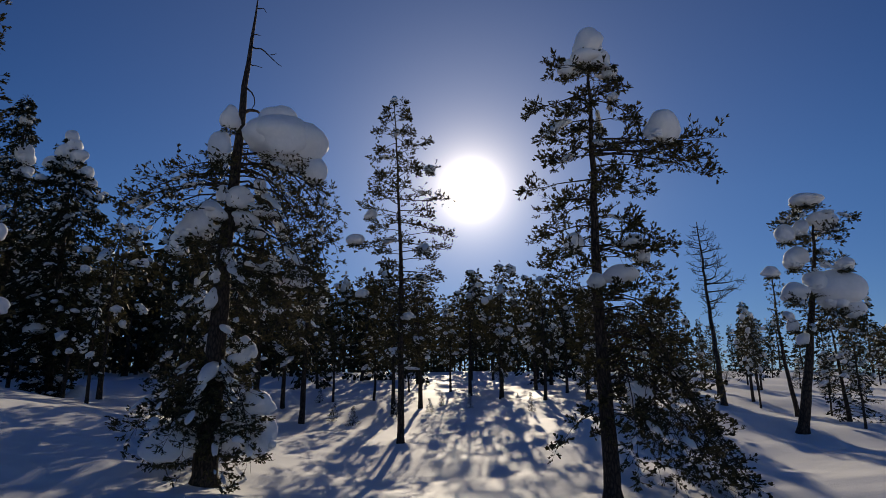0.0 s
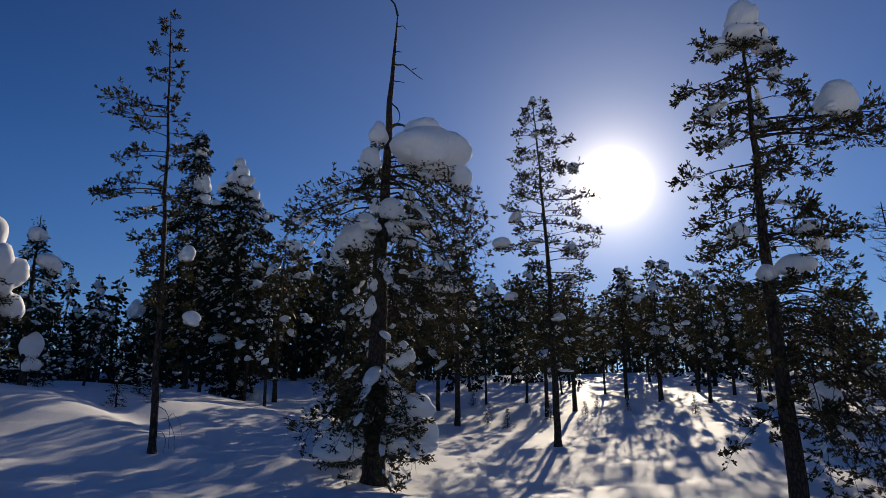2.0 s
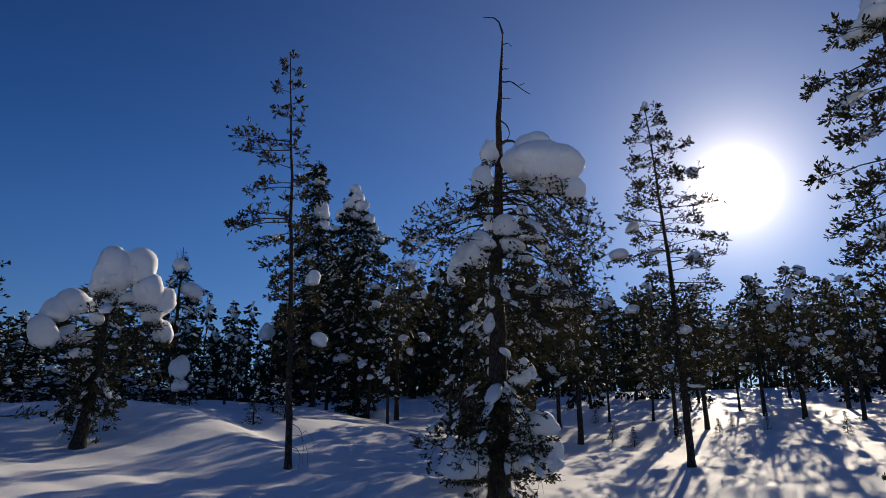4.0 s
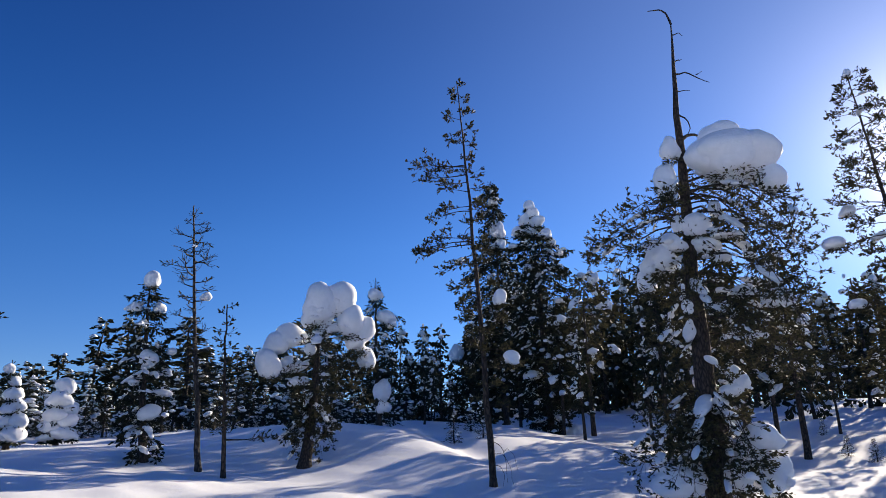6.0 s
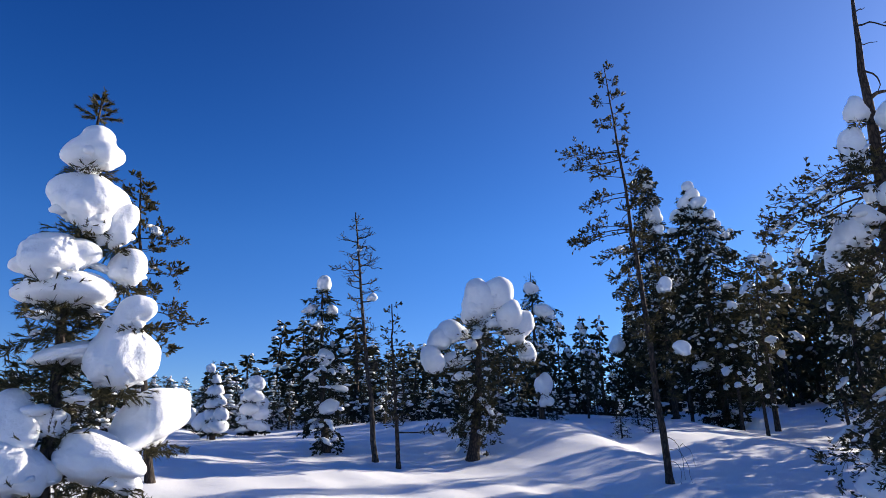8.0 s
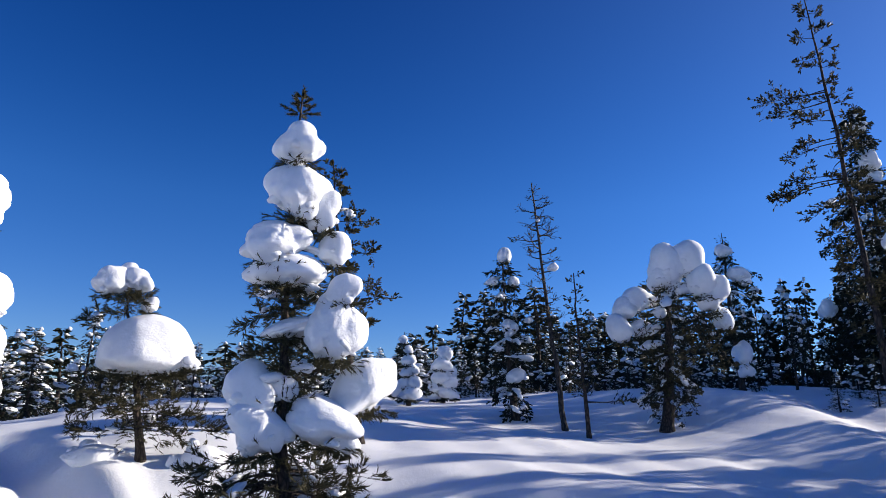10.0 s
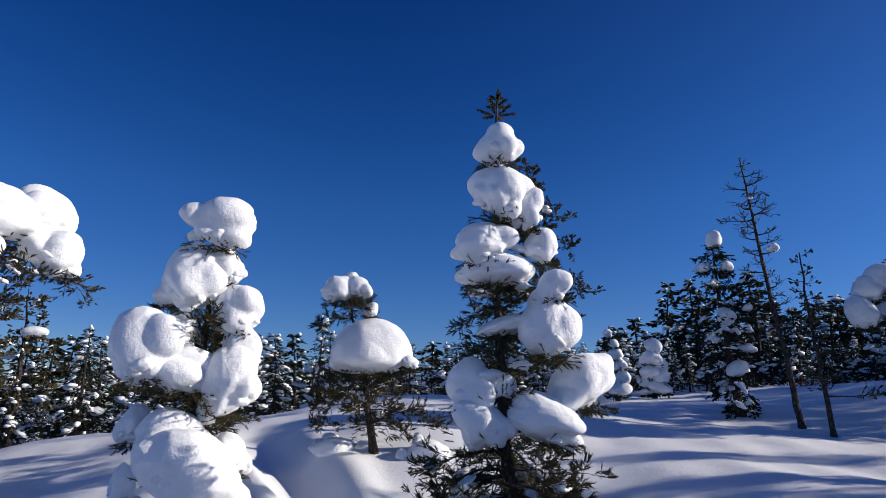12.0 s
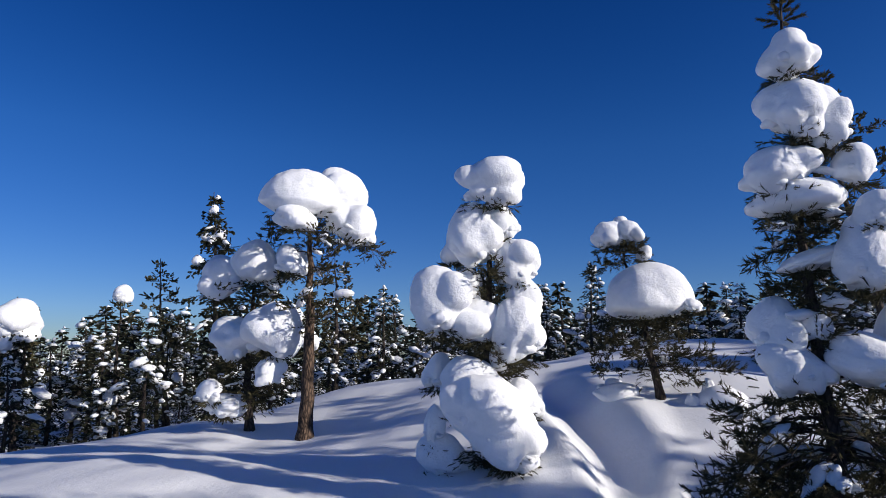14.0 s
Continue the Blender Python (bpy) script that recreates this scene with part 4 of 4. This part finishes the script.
p290_tree = dict(az=131.6, far=18.0, top=3.89, shift=-0.43,
    profile=[(1.6, 0.55, 0.35), (2.43, 0.58, 0.32), (3.27, 0.38, 0.27), (3.71, 0.13, 0.14)],
    clumps=[])
mid2_tree = dict(az=118.7, far=16.0, top=3.81, shift=-0.07,
    profile=[(1.32, 0.55, 0.64), (2.11, 0.68, 0.64), (2.91, 0.53, 0.58), (3.6, 0.27, 0.24)],
    clumps=[(0.16, 2.92, 0.25, 0.11)])

stand("pine_tree", "old pine with a bare dead spire and huge snow caps", "pine tree", snag_tree, 11, core=90, ridges=0.6, density=13, trunk_r=0.19, droop=0.62, dusting=0.2, wild=0.35, shoots=3.6,
      skirt=(46, 1.9, 1.15), arms=[(5.6, 0.0, 1.6, 1.9), (5.4, 0.5, 1.7, 2.2), (5.2, -0.5, 1.7, 2.2), (4.8, 0.15, 1.85, 2.0), (4.5, -0.25, 1.85, 1.7), (4.1, 0.35, 1.8, 1.5), (3.8, -0.45, 1.7, 1.2), (3.5, 0.0, 1.5, 0.9), (5.75, 0.1, 1.95, 1.1), (5.7, -0.2, 1.9, 1.3), (5.6, 0.3, 1.9, 1.2), (5.3, -0.1, 2.0, 1.4),
            (5.5, 3.25, 1.75, 0.75), (5.35, 2.9, 1.6, 0.7), (5.1, 3.5, 1.5, 0.8), (5.2, 2.5, 1.2, 0.8)], twigs=[(0.25, 8.87, 0.34, 8.9, 0.43, 8.83, 0.012), (0.22, 8.32, 0.36, 8.33, 0.012), (0.20, 8.05, 0.40, 8.06, 0.58, 7.9, 0.76, 7.78, 0.016),
                                     (0.55, 7.95, 0.66, 8.0, 0.010), (0.19, 7.69, 0.42, 7.67, 0.011), (0.15, 7.24, 0.29, 7.12, 0.33, 6.95, 0.30, 6.8, 0.016),
                                     (0.26, 9.1, 0.22, 9.32, 0.12, 9.5, -0.12, 9.54, 0.022), (0.12, 6.7, 0.3, 6.82, 0.5, 6.75, 0.04)], blades=0, blade=0.03, width=0.0034, tuft=0.075, bush=0.0125, sides=2)
stand("pine_tree", "tall pine with snow balls on its crown and drooping low boughs", "pine tree", big_tree, 12, ridges=0.12, density=15, trunk_r=0.12, droop=0.3, dusting=0.08, shoots=4.2,
      arms=[(5.7, 0.0, 2.05, -0.05), (5.65, 0.14, 1.8, 0.1), (5.6, -0.2, 1.75, 0.0), (5.75, 0.06, 1.9, 0.25), (3.2, 0.0, 1.5, 1.3), (3.0, -0.5, 1.5, 1.5), (2.8, 0.5, 1.4, 1.5), (2.3, 0.0, 1.9, 1.7), (2.0, -0.25, 1.7, 1.5),
            (2.7, 0.3, 1.8, 1.6), (2.4, -0.7, 1.3, 1.7), (2.2, 0.15, 1.2, 1.6), (2.6, -0.1, 1.5, 1.9), (2.1, 0.6, 1.5, 1.5), (2.5, 0.9, 1.1, 1.6), (1.5, 3.3, 0.8, 0.5),
            (2.2, -0.5, 1.6, 1.75), (1.9, 0.35, 1.8, 1.45), (1.8, 0.0, 1.4, 1.4), (2.6, 0.2, 1.9, 2.1), (2.4, -0.35, 2.0, 1.9), (1.7, 0.7, 1.2, 1.3), (2.9, 0.05, 1.7, 2.2), (2.0, -0.8, 1.2, 1.5)], blades=0, blade=0.03, width=0.0034, tuft=0.075, bush=0.0125, sides=2)
stand("pine_tree", "slender airy pine standing alone in the clearing", "pine tree", thin_tree, 13, ridges=0.1, spread=1.0, density=12, trunk_r=0.078, droop=0.1, dusting=0.06, shoots=3.6, width=0.004, blade=0.032, blades=0, tuft=0.075, bush=0.0125, sides=2)
stand("pine_tree", "leaning pine smothered in thick snow clumps", "pine tree", rs_tree, 14, ridges=0.6, core=160, swell=0.95, density=10, trunk_r=0.115, dusting=0.4, width=0.004, blades=0, tuft=0.075, bush=0.0125, blade=0.032, shoots=4.4, sides=2)
stand("pine_tree", "tall narrow young pine almost free of snow", "pine tree", pine_tree, 15, ridges=0.03, spread=0.97, arms=[(7.12, 3.14, 1.05, 0.1), (6.95, 2.9, 0.95, 0.1), (5.5, 3.2, 1.12, 0.12), (5.45, 2.8, 1.0, 0.15), (6.15, 3.3, 0.75, 0.1)], twigs=[(0.02, 1.7, 0.16, 1.62, 0.24, 1.35, 0.25, 1.0, 0.007), (0.0, 1.5, 0.2, 1.5, 0.32, 1.25, 0.36, 0.95, 0.006), (0.02, 1.3, 0.15, 1.28, 0.2, 1.1, 0.19, 0.9, 0.006), (0.2, 1.5, 0.28, 1.6, 0.4, 1.45, 0.44, 1.2, 0.005)], density=8, trunk_r=0.056, droop=0.12, dusting=0.03, shoots=3.4, wild=0.2, blades=0, blade=0.03, width=0.0034, tuft=0.075, bush=0.0125, sides=2)
stand("spruce_tree", "dark spruce with a pointed snow cap", "spruce tree", spruceG_tree, 16, ridges=0.6, spruce=True, density=19, trunk_r=0.12, droop=0.4, dusting=0.7, width=0.015, blades=0, blade=0.06, tuft=0.13, core=420, shoots=2.2, bush=0.026, sides=2)
stand("spruce_tree", "tall dark spruce flecked with snow", "spruce tree", spruceG2_tree, 17, ridges=0.6, spruce=True, density=18, trunk_r=0.12, droop=0.4, dusting=0.7, width=0.016, blades=0, blade=0.06, tuft=0.13, core=420, shoots=2.2, bush=0.026, sides=2)
stand("pine_tree", "half-dead pine with thin bare branches", "pine tree", dead_tree, 18, ridges=0.02, dead=True, density=13, shoots=0.05, wood=2.2, wild=0.5, trunk_r=0.048, droop=-0.1, dusting=0.05)
stand("pine_tree", "thin young pine with bare lower twigs", "pine tree", slim_tree, 19, wood=1.7, density=11, shoots=0.35, trunk_r=0.036, droop=0.0, dusting=0.1, tuft=0.075, bush=0.017, blades=4, blade=0.03, width=0.004)
stand("spruce_tree", "small dark spruce with lumps of snow", "spruce tree", small_tree, 20, spruce=True, density=16, trunk_r=0.075, droop=0.25, dusting=0.9, width=0.005, tuft=0.085, core=160, shoots=3.2, blades=0, bush=0.014, blade=0.03, sides=2)
stand("pine_tree", "crooked pine bent under an arch of snow", "pine tree", arch_tree, 21, skirt=(16, 1.6, 0.55), arms=[(4.6, 0.1, 1.25, 1.3), (4.4, -0.4, 1.1, 1.2), (4.2, 0.4, 1.2, 1.4), (3.8, 0.0, 1.1, 1.1), (3.6, -0.3, 1.0, 1.0)], core=200, swell=1.05, ridges=0.6, density=13, trunk_r=0.125, droop=0.3, dusting=0.4, shoots=4.0, width=0.004, blades=0, tuft=0.075, bush=0.0125, blade=0.03, sides=2)
stand("spruce_tree", "narrow spruce with a snowy tip on the ridge", "spruce tree", back_tree, 22, spruce=True, density=17, trunk_r=0.08, droop=0.35, dusting=0.4, width=0.005, blades=0, tuft=0.085, core=160, shoots=3.6, bush=0.014, blade=0.03, sides=2)
stand("spruce_tree", "little tree buried in rounded snow", "spruce tree", snowmanA_tree, 23, core=260, spruce=True, density=14, trunk_r=0.05, dusting=0.5, group="buried small trees", shoots=1.2, width=0.006, swell=1.0, blades=4, tuft=0.085, bush=0.014)
stand("spruce_tree", "little tree buried in rounded snow", "spruce tree", snowmanB_tree, 24, core=260, spruce=True, density=18, trunk_r=0.05, dusting=0.5, group="buried small trees", shoots=1.2, width=0.006, swell=1.0, blades=4, tuft=0.085, bush=0.014)
stand("pine_tree", "stout pine wrapped in great round snow clumps", "pine tree", T_tree, 25, core=620, swell=1.02, density=17, trunk_r=0.06, droop=0.3, dusting=0.35, lump_sub=4, blades=12, width=0.0028, blade=0.042, tuft=0.085, shoots=2.2, dust_sub=3, leader=0.42,
      skirt=(34, 0.95, 0.92), bush=0.0055)
stand("pine_tree", "short tree buried in a tower of snow clumps", "pine tree", tower_tree, 26, core=850, spread=0.75, swell=1.06, density=18, trunk_r=0.06, droop=0.3, dusting=0.4, lump_sub=4, shoots=1.9, blades=12, width=0.0028, blade=0.042, tuft=0.085, dust_sub=3, bush=0.0055)
stand("pine_tree", "small mushroom-shaped pine under a broad snow cap", "pine tree", umb_tree, 27, swell=1.0, arms=[(1.35, 0.0, 0.85, 0.05), (1.3, 3.2, 0.6, 0.1), (1.5, -0.5, 0.7, 0.1), (1.6, 3.6, 0.7, 0.15)], core=400, density=17, trunk_r=0.05, droop=0.15, dusting=0.3, lump_sub=4, blades=16, shoots=2.1, width=0.0024, dust_sub=3, blade=0.042, tuft=0.085, bush=0.0055)
stand("pine_tree", "pine with an orange trunk and heavy snow caps", "pine tree", pn_tree, 28, arms=[(3.62, 0.0, 1.6, 0.42), (3.55, -0.25, 1.5, 0.35), (3.6, 0.2, 1.45, 0.4), (3.5, 0.1, 1.2, 0.3), (3.6, 3.0, 0.9, 0.1)], core=60, swell=1.0, warm=True, density=10, trunk_r=0.115, droop=0.2, dusting=0.3, lump_sub=4, shoots=1.3, dust_sub=3, blades=14, width=0.003, tuft=0.09, bush=0.01, blade=0.042)
stand("pine_tree", "bushy pine hung with big snow balls", "pine tree", pn2_tree, 29, core=600, swell=1.02, density=18, trunk_r=0.07, droop=0.2, dusting=0.6, lump_sub=4, shoots=1.3, blades=14, width=0.003, tuft=0.09, bush=0.01, blade=0.042)
stand("pine_tree", "tall sparse pine behind the snow-wrapped one", "pine tree", behindT_tree, 30, ridges=0.08, density=13, trunk_r=0.055, droop=0.1, dusting=0.04, shoots=4.6, tuft=0.075, bush=0.0125, blades=0, blade=0.03, width=0.004, sides=2)
stand("spruce_tree", "tall narrow spruce speckled with snow", "spruce tree", sp_l_tree, 31, spruce=True, density=14, trunk_r=0.09, droop=0.35, dusting=0.9, width=0.005, blades=2, tuft=0.1, core=130, shoots=1.2, bush=0.02, blade=0.035)
stand("pine_tree", "thin pine with one snow ball at its tip", "pine tree", ball_tree, 32, density=9, shoots=0.6, trunk_r=0.05, droop=0.05, dusting=0.3, tuft=0.075, bush=0.017, blades=4, blade=0.03, width=0.004)


stand("pine_tree", "pine with snow heaped over its crown", "pine tree", capL_tree, 35, core=120, density=9, trunk_r=0.07, dusting=0.7, width=0.005, tuft=0.1, bush=0.02, blades=2, blade=0.035)
stand("pine_tree", "slender bare-stemmed pine with little snow", "pine tree", p290_tree, 36, core=30, density=8, trunk_r=0.055, droop=0.1, dusting=0.15, width=0.005, tuft=0.1, bush=0.02, blades=2, blade=0.035)
stand("pine_tree", "broad open pine flecked with snow", "pine tree", mid2_tree, 37, core=60, density=10, trunk_r=0.07, droop=0.15, dusting=0.5, width=0.005, tuft=0.1, bush=0.02, blades=2, blade=0.035)
stand("dead_tree", "dead leaning pine with a bare twiggy crown", "dead tree", dd_tree, 33, ridges=0, dead=True, wood=2.2, density=15, shoots=0, trunk_r=0.08, droop=-0.25, dusting=0, wild=0.5)
stand("pine_tree", "thin leaning pine with a snow pad on its tip", "pine tree", rsl_tree, 34, density=9, shoots=0.5, trunk_r=0.06, droop=0.1, dusting=0.2, tuft=0.075, bush=0.017, blades=4, blade=0.03, width=0.004)


# heaps of snow that have dropped from the mushroom-shaped pine
heap_rng = np.random.default_rng(61)
for x, y, rx, ry, rz in [(-9.75, -0.92, 0.24, 0.34, 0.15), (-9.62, 0.40, 0.26, 0.32, 0.22), (-10.0, -1.15, 0.10, 0.10, 0.09), (-9.55, 0.02, 0.11, 0.10, 0.13), (-10.1, -1.0, 0.16, 0.14, 0.12),
                         (-9.75, 0.24, 0.10, 0.10, 0.26), (-9.7, -0.72, 0.10, 0.11, 0.12)]:
    hv, hf = lump(rx, ry, rz, heap_rng, 3)
    heap = tagged(new("snow_mound", mesh_from("snow_mound", hv, [hf], SNOW)), "rounded heap of fallen snow beneath a small pine", "snow heap", "heaps under the small pine")
    heap.location = (x, y, float(ground_z(x, y)) - 0.1 * rz)


# ------------------------------------------------------------------ the wood behind
def wood_spec(kind, h, rng, loads, stem=0.05):
    if kind == "spruce":
        def wide(k):
            return max(0.06, 0.23 * h * (1.02 - k) ** 0.9 * rng.uniform(0.75, 1.1))
        rows = [(h * k, wide(k), wide(k)) for k in np.linspace(stem, 0.99, 9)]
    else:       # a bare stem under an uneven rounded crown
        low = rng.uniform(0.24, 0.42)

        def wide(k):
            return 0.23 * h * math.sin(math.pi * (0.16 + 0.80 * (k - low) / (1 - low))) ** 0.8 * rng.uniform(0.5, 1.15) + 0.08
        rows = [(h * k, wide(k), wide(k)) for k in np.linspace(low, 0.98, 9)]
    clumps = []
    for _ in range(loads):
        k = rng.uniform(0.35, 0.97)
        w = np.interp(h * k, [r[0] for r in rows], [r[1] for r in rows])
        a = rng.uniform(0, 6.28)
        size = rng.uniform(0.07, 0.23)
        clumps.append((w * 0.8 * math.cos(a), h * k, size, size * rng.uniform(0.5, 0.95), 0, w * 0.8 * math.sin(a)))
    top = 0.07 if kind == "spruce" else rng.uniform(0.18, 0.34)
    clumps.append((0, h * 0.985, top, 0.10 + 0.25 * top, 0, 0))
    return dict(top=h, shift=rng.uniform(-0.3, 0.3), profile=rows, clumps=clumps)


wood_rng = np.random.default_rng(77)
# kinds of tree: fuller ones for the wood's edge, lighter ones behind, dark ones to the north and snowy ones to the west
NEAR, NEAR_SNOWY, AWAY, AWAY_SNOWY = range(0, 6), range(6, 11), range(11, 14), range(14, 17)
KINDS = []
for i in range(17):
    kind = "pine" if i in (0, 2, 4, 5, 8, 12) else "spruce"
    KINDS.append((kind, wood_spec(kind, 6.0, wood_rng, 7 if i in NEAR else 9 if i in NEAR_SNOWY else 7 if i in AWAY_SNOWY else 2, 0.26 if i in NEAR else 0.05), i))

made = {}


def plant(i, az, far, h, joined=None):
    """One tree of the wood: the first of its kind is grown, the rest are copies of it. Trees to the west carry more snow.
    With a list, the tree is only noted there, to be joined into the far wood."""
    kind, spec, i = KINDS[i]
    x, y, z = foot(az, far)
    wide = 1.3 if i in NEAR_SNOWY else 1.4 if i in AWAY_SNOWY else 1.0
    m = pose(x, y, z - 0.05, 0, 0, wood_rng.uniform(0, 360)) @ Matrix.Diagonal((h / 6.0 * wide * wood_rng.uniform(0.8, 1.2), h / 6.0 * wide * wood_rng.uniform(0.8, 1.2), h / 6.0, 1))
    if joined is not None:
        joined.append((i, m))
    elif i not in made:
        light = i in AWAY or i in AWAY_SNOWY
        snowy = i in NEAR_SNOWY or i in AWAY_SNOWY
        made[i] = grow(kind + "_tree", ("snow-laden %s at the edge of the wood" if snowy else "dark %s of the dense wood") % kind, kind + " tree", spec, 100 + i, spruce=kind == "spruce",
                       density=5.0 if light else 7.5 if snowy else 8.5 if kind == "spruce" else 10.5, shoots=0.7 if light else 0.9 if snowy else 1.05, blades=0, core=160 if light else 260 if snowy else 420, bush=0.075 if light else 0.036,
                       tuft=0.28 if light else 0.16, trunk_r=0.085, droop=0.35, dusting=0.7 if light else 1.05 if snowy else 0.8, warm=snowy and kind == "pine",
                       lump_sub=2, dust_sub=1, group="trees of the wood", split=False, wood=1.4)
        made[i].matrix_world = m
    else:
        copy_thing(made[i], m)


# single trees between the tall ones, some added for their shade: kind, azimuth, distance, height
for i, az, far, h in [(0, 2.0, 23, 4.7), (2, 4.3, 22, 4.2), (0, -2.3, 26, 5.2), (4, -5.0, 26, 5.3), (1, -7.9, 28, 4.4), (3, 11.9, 21, 6.2), (7, -30.8, 20, 2.9),
                      (2, -29.8, 22, 2.6), (9, 114.7, 19, 3.0), (7, 118.9, 16, 3.3), (0, 137.3, 18, 3.2), (6, 141.8, 17, 3.2), (2, 132.0, 18, 4.2), (3, 40.7, 28, 3.0),
                      # next seven added, mostly hidden behind the old pine, to shade the near snow
                      (1, 17.2, 19, 6.6), (3, 15.6, 21.5, 7.2), (1, 19.6, 21, 7.6), (3, 21.5, 19.5, 5.6), (0, 13.5, 24, 6.8), (2, 17.4, 24, 6.3), (3, 19.5, 25, 6.5), (4, 27.2, 24, 6.6),
                      (9, 89.3, 14.3, 2.4), (7, 85.6, 14.3, 2.5), (10, 97.0, 14.6, 2.1), (9, 120.0, 14.5, 0.9),
                      (5, -8.6, 23, 4.3), (4, -12.2, 23, 4.2), (2, -14.8, 24, 4.2), (4, -17.5, 26, 4.2), (0, -16.2, 29, 4.6),
                      (5, -31.6, 18, 3.6), (2, -34.0, 19, 3.4), (4, -25.2, 23, 3.4)]:
    plant(i, az, far, h)

PATCHES = [  # the wood: azimuth from, to, distance from, to, trees, height from, to, share of dark trees
    (13, 35, 36, 44, 20, 5.0, 8.0, 1),
    (13, 37, 44, 60, 44, 6.2, 9.4, 1),
    (20, 37, 22, 27, 4, 4.4, 6.2, 1),
    (35, 47, 28, 44, 26, 2.6, 4.6, 0.5),
    (36, 50, 17, 26, 14, 1.8, 3.0, 0.5),
    (-27, -12, 24, 31, 8, 3.0, 4.6, 1),
    (-12, 13, 25, 29, 6, 3.4, 5.0, 1),
    (-12, 13, 30, 38, 8, 4.2, 6.0, 1),
    (-12, 13, 20, 28, 10, 0.7, 1.5, 0),
    (-14, 14, 46, 64, 64, 5.2, 8.2, 1),
    (-42, -12, 26, 36, 18, 2.2, 3.6, 0.6),
    (-42, -12, 36, 54, 22, 2.6, 4.4, 1),
    (47, 60, 20, 27, 14, 2.4, 3.8, 0),
    (60, 80, 21, 27, 24, 2.6, 4.2, 0),
    (47, 82, 28, 44, 50, 5.0, 7.4, 0),
    (78, 113, 15, 19, 22, 2.2, 3.3, 0),
    (80, 113, 19, 27, 32, 3.4, 5.2, 0),
    (78, 113, 28, 40, 44, 5.2, 7.8, 0),
    (113, 124, 16, 24, 8, 2.2, 3.4, 0),
    (122, 152, 15.5, 20, 25, 3.6, 5.2, 0),
    (113, 152, 20, 27.5, 36, 4.2, 6.2, 0),
    (113, 152, 28, 38, 30, 5.6, 7.6, 0),
]
far_trees = []
for lo, hi, near, away, count, h0, h1, dark in PATCHES:
    for j in range(count):
        shade = wood_rng.uniform() < dark
        kinds = (NEAR if shade else NEAR_SNOWY) if near < 27.8 else (AWAY if shade else AWAY_SNOWY)
        plant(wood_rng.choice(kinds), lo + (hi - lo) * (j + wood_rng.uniform()) / count, wood_rng.uniform(near, away), wood_rng.uniform(h0, h1), far_trees if near >= 44 else None)

# pointed young trees along the brow behind the snow-wrapped pine
for i, az, far, h in [(9, 74.6, 22, 3.2), (7, 71.3, 22, 3.6), (10, 69.0, 22.5, 3.2), (6, 66.3, 22, 2.9), (9, 76.8, 21.5, 3.6), (7, 72.8, 21, 2.8), (10, 64.0, 22, 2.7), (9, 67.6, 21.5, 2.5),
                      (7, 78.5, 21, 3.0), (9, 75.6, 25, 4.2), (10, 70.2, 26, 4.3)]:
    plant(i, az, far, h)


def far_wood():
    """The farthest trees, too many and too small to tell apart: one thing, a mesh for each material."""
    root = tagged(new("far_wood"), "dense dark snowy conifer wood far behind the clearing", "forest", kind="stuff")
    heaps = {}
    for i, m in far_trees:
        turn = np.array(m)
        for ob in made[i].children:
            mesh = ob.data
            mesh.calc_loop_triangles()
            v = np.empty(3 * len(mesh.vertices), np.float32)
            mesh.vertices.foreach_get("co", v)
            f = np.empty(3 * len(mesh.loop_triangles), np.int32)
            mesh.loop_triangles.foreach_get("vertices", f)
            heap = heaps.setdefault(ob.name.split(".")[0], [mesh.materials[0], [], [], 0])
            heap[1].append(v.reshape(-1, 3) @ turn[:3, :3].T + turn[:3, 3])
            heap[2].append(f.reshape(-1, 3) + heap[3])
            heap[3] += len(v) // 3
    for name, (mat, vs, fs, _) in heaps.items():
        tagged(part(name, mesh_from(name, np.concatenate(vs), [np.concatenate(fs)], mat, smooth=name != "crown"), root), kind="stuff")


far_wood()
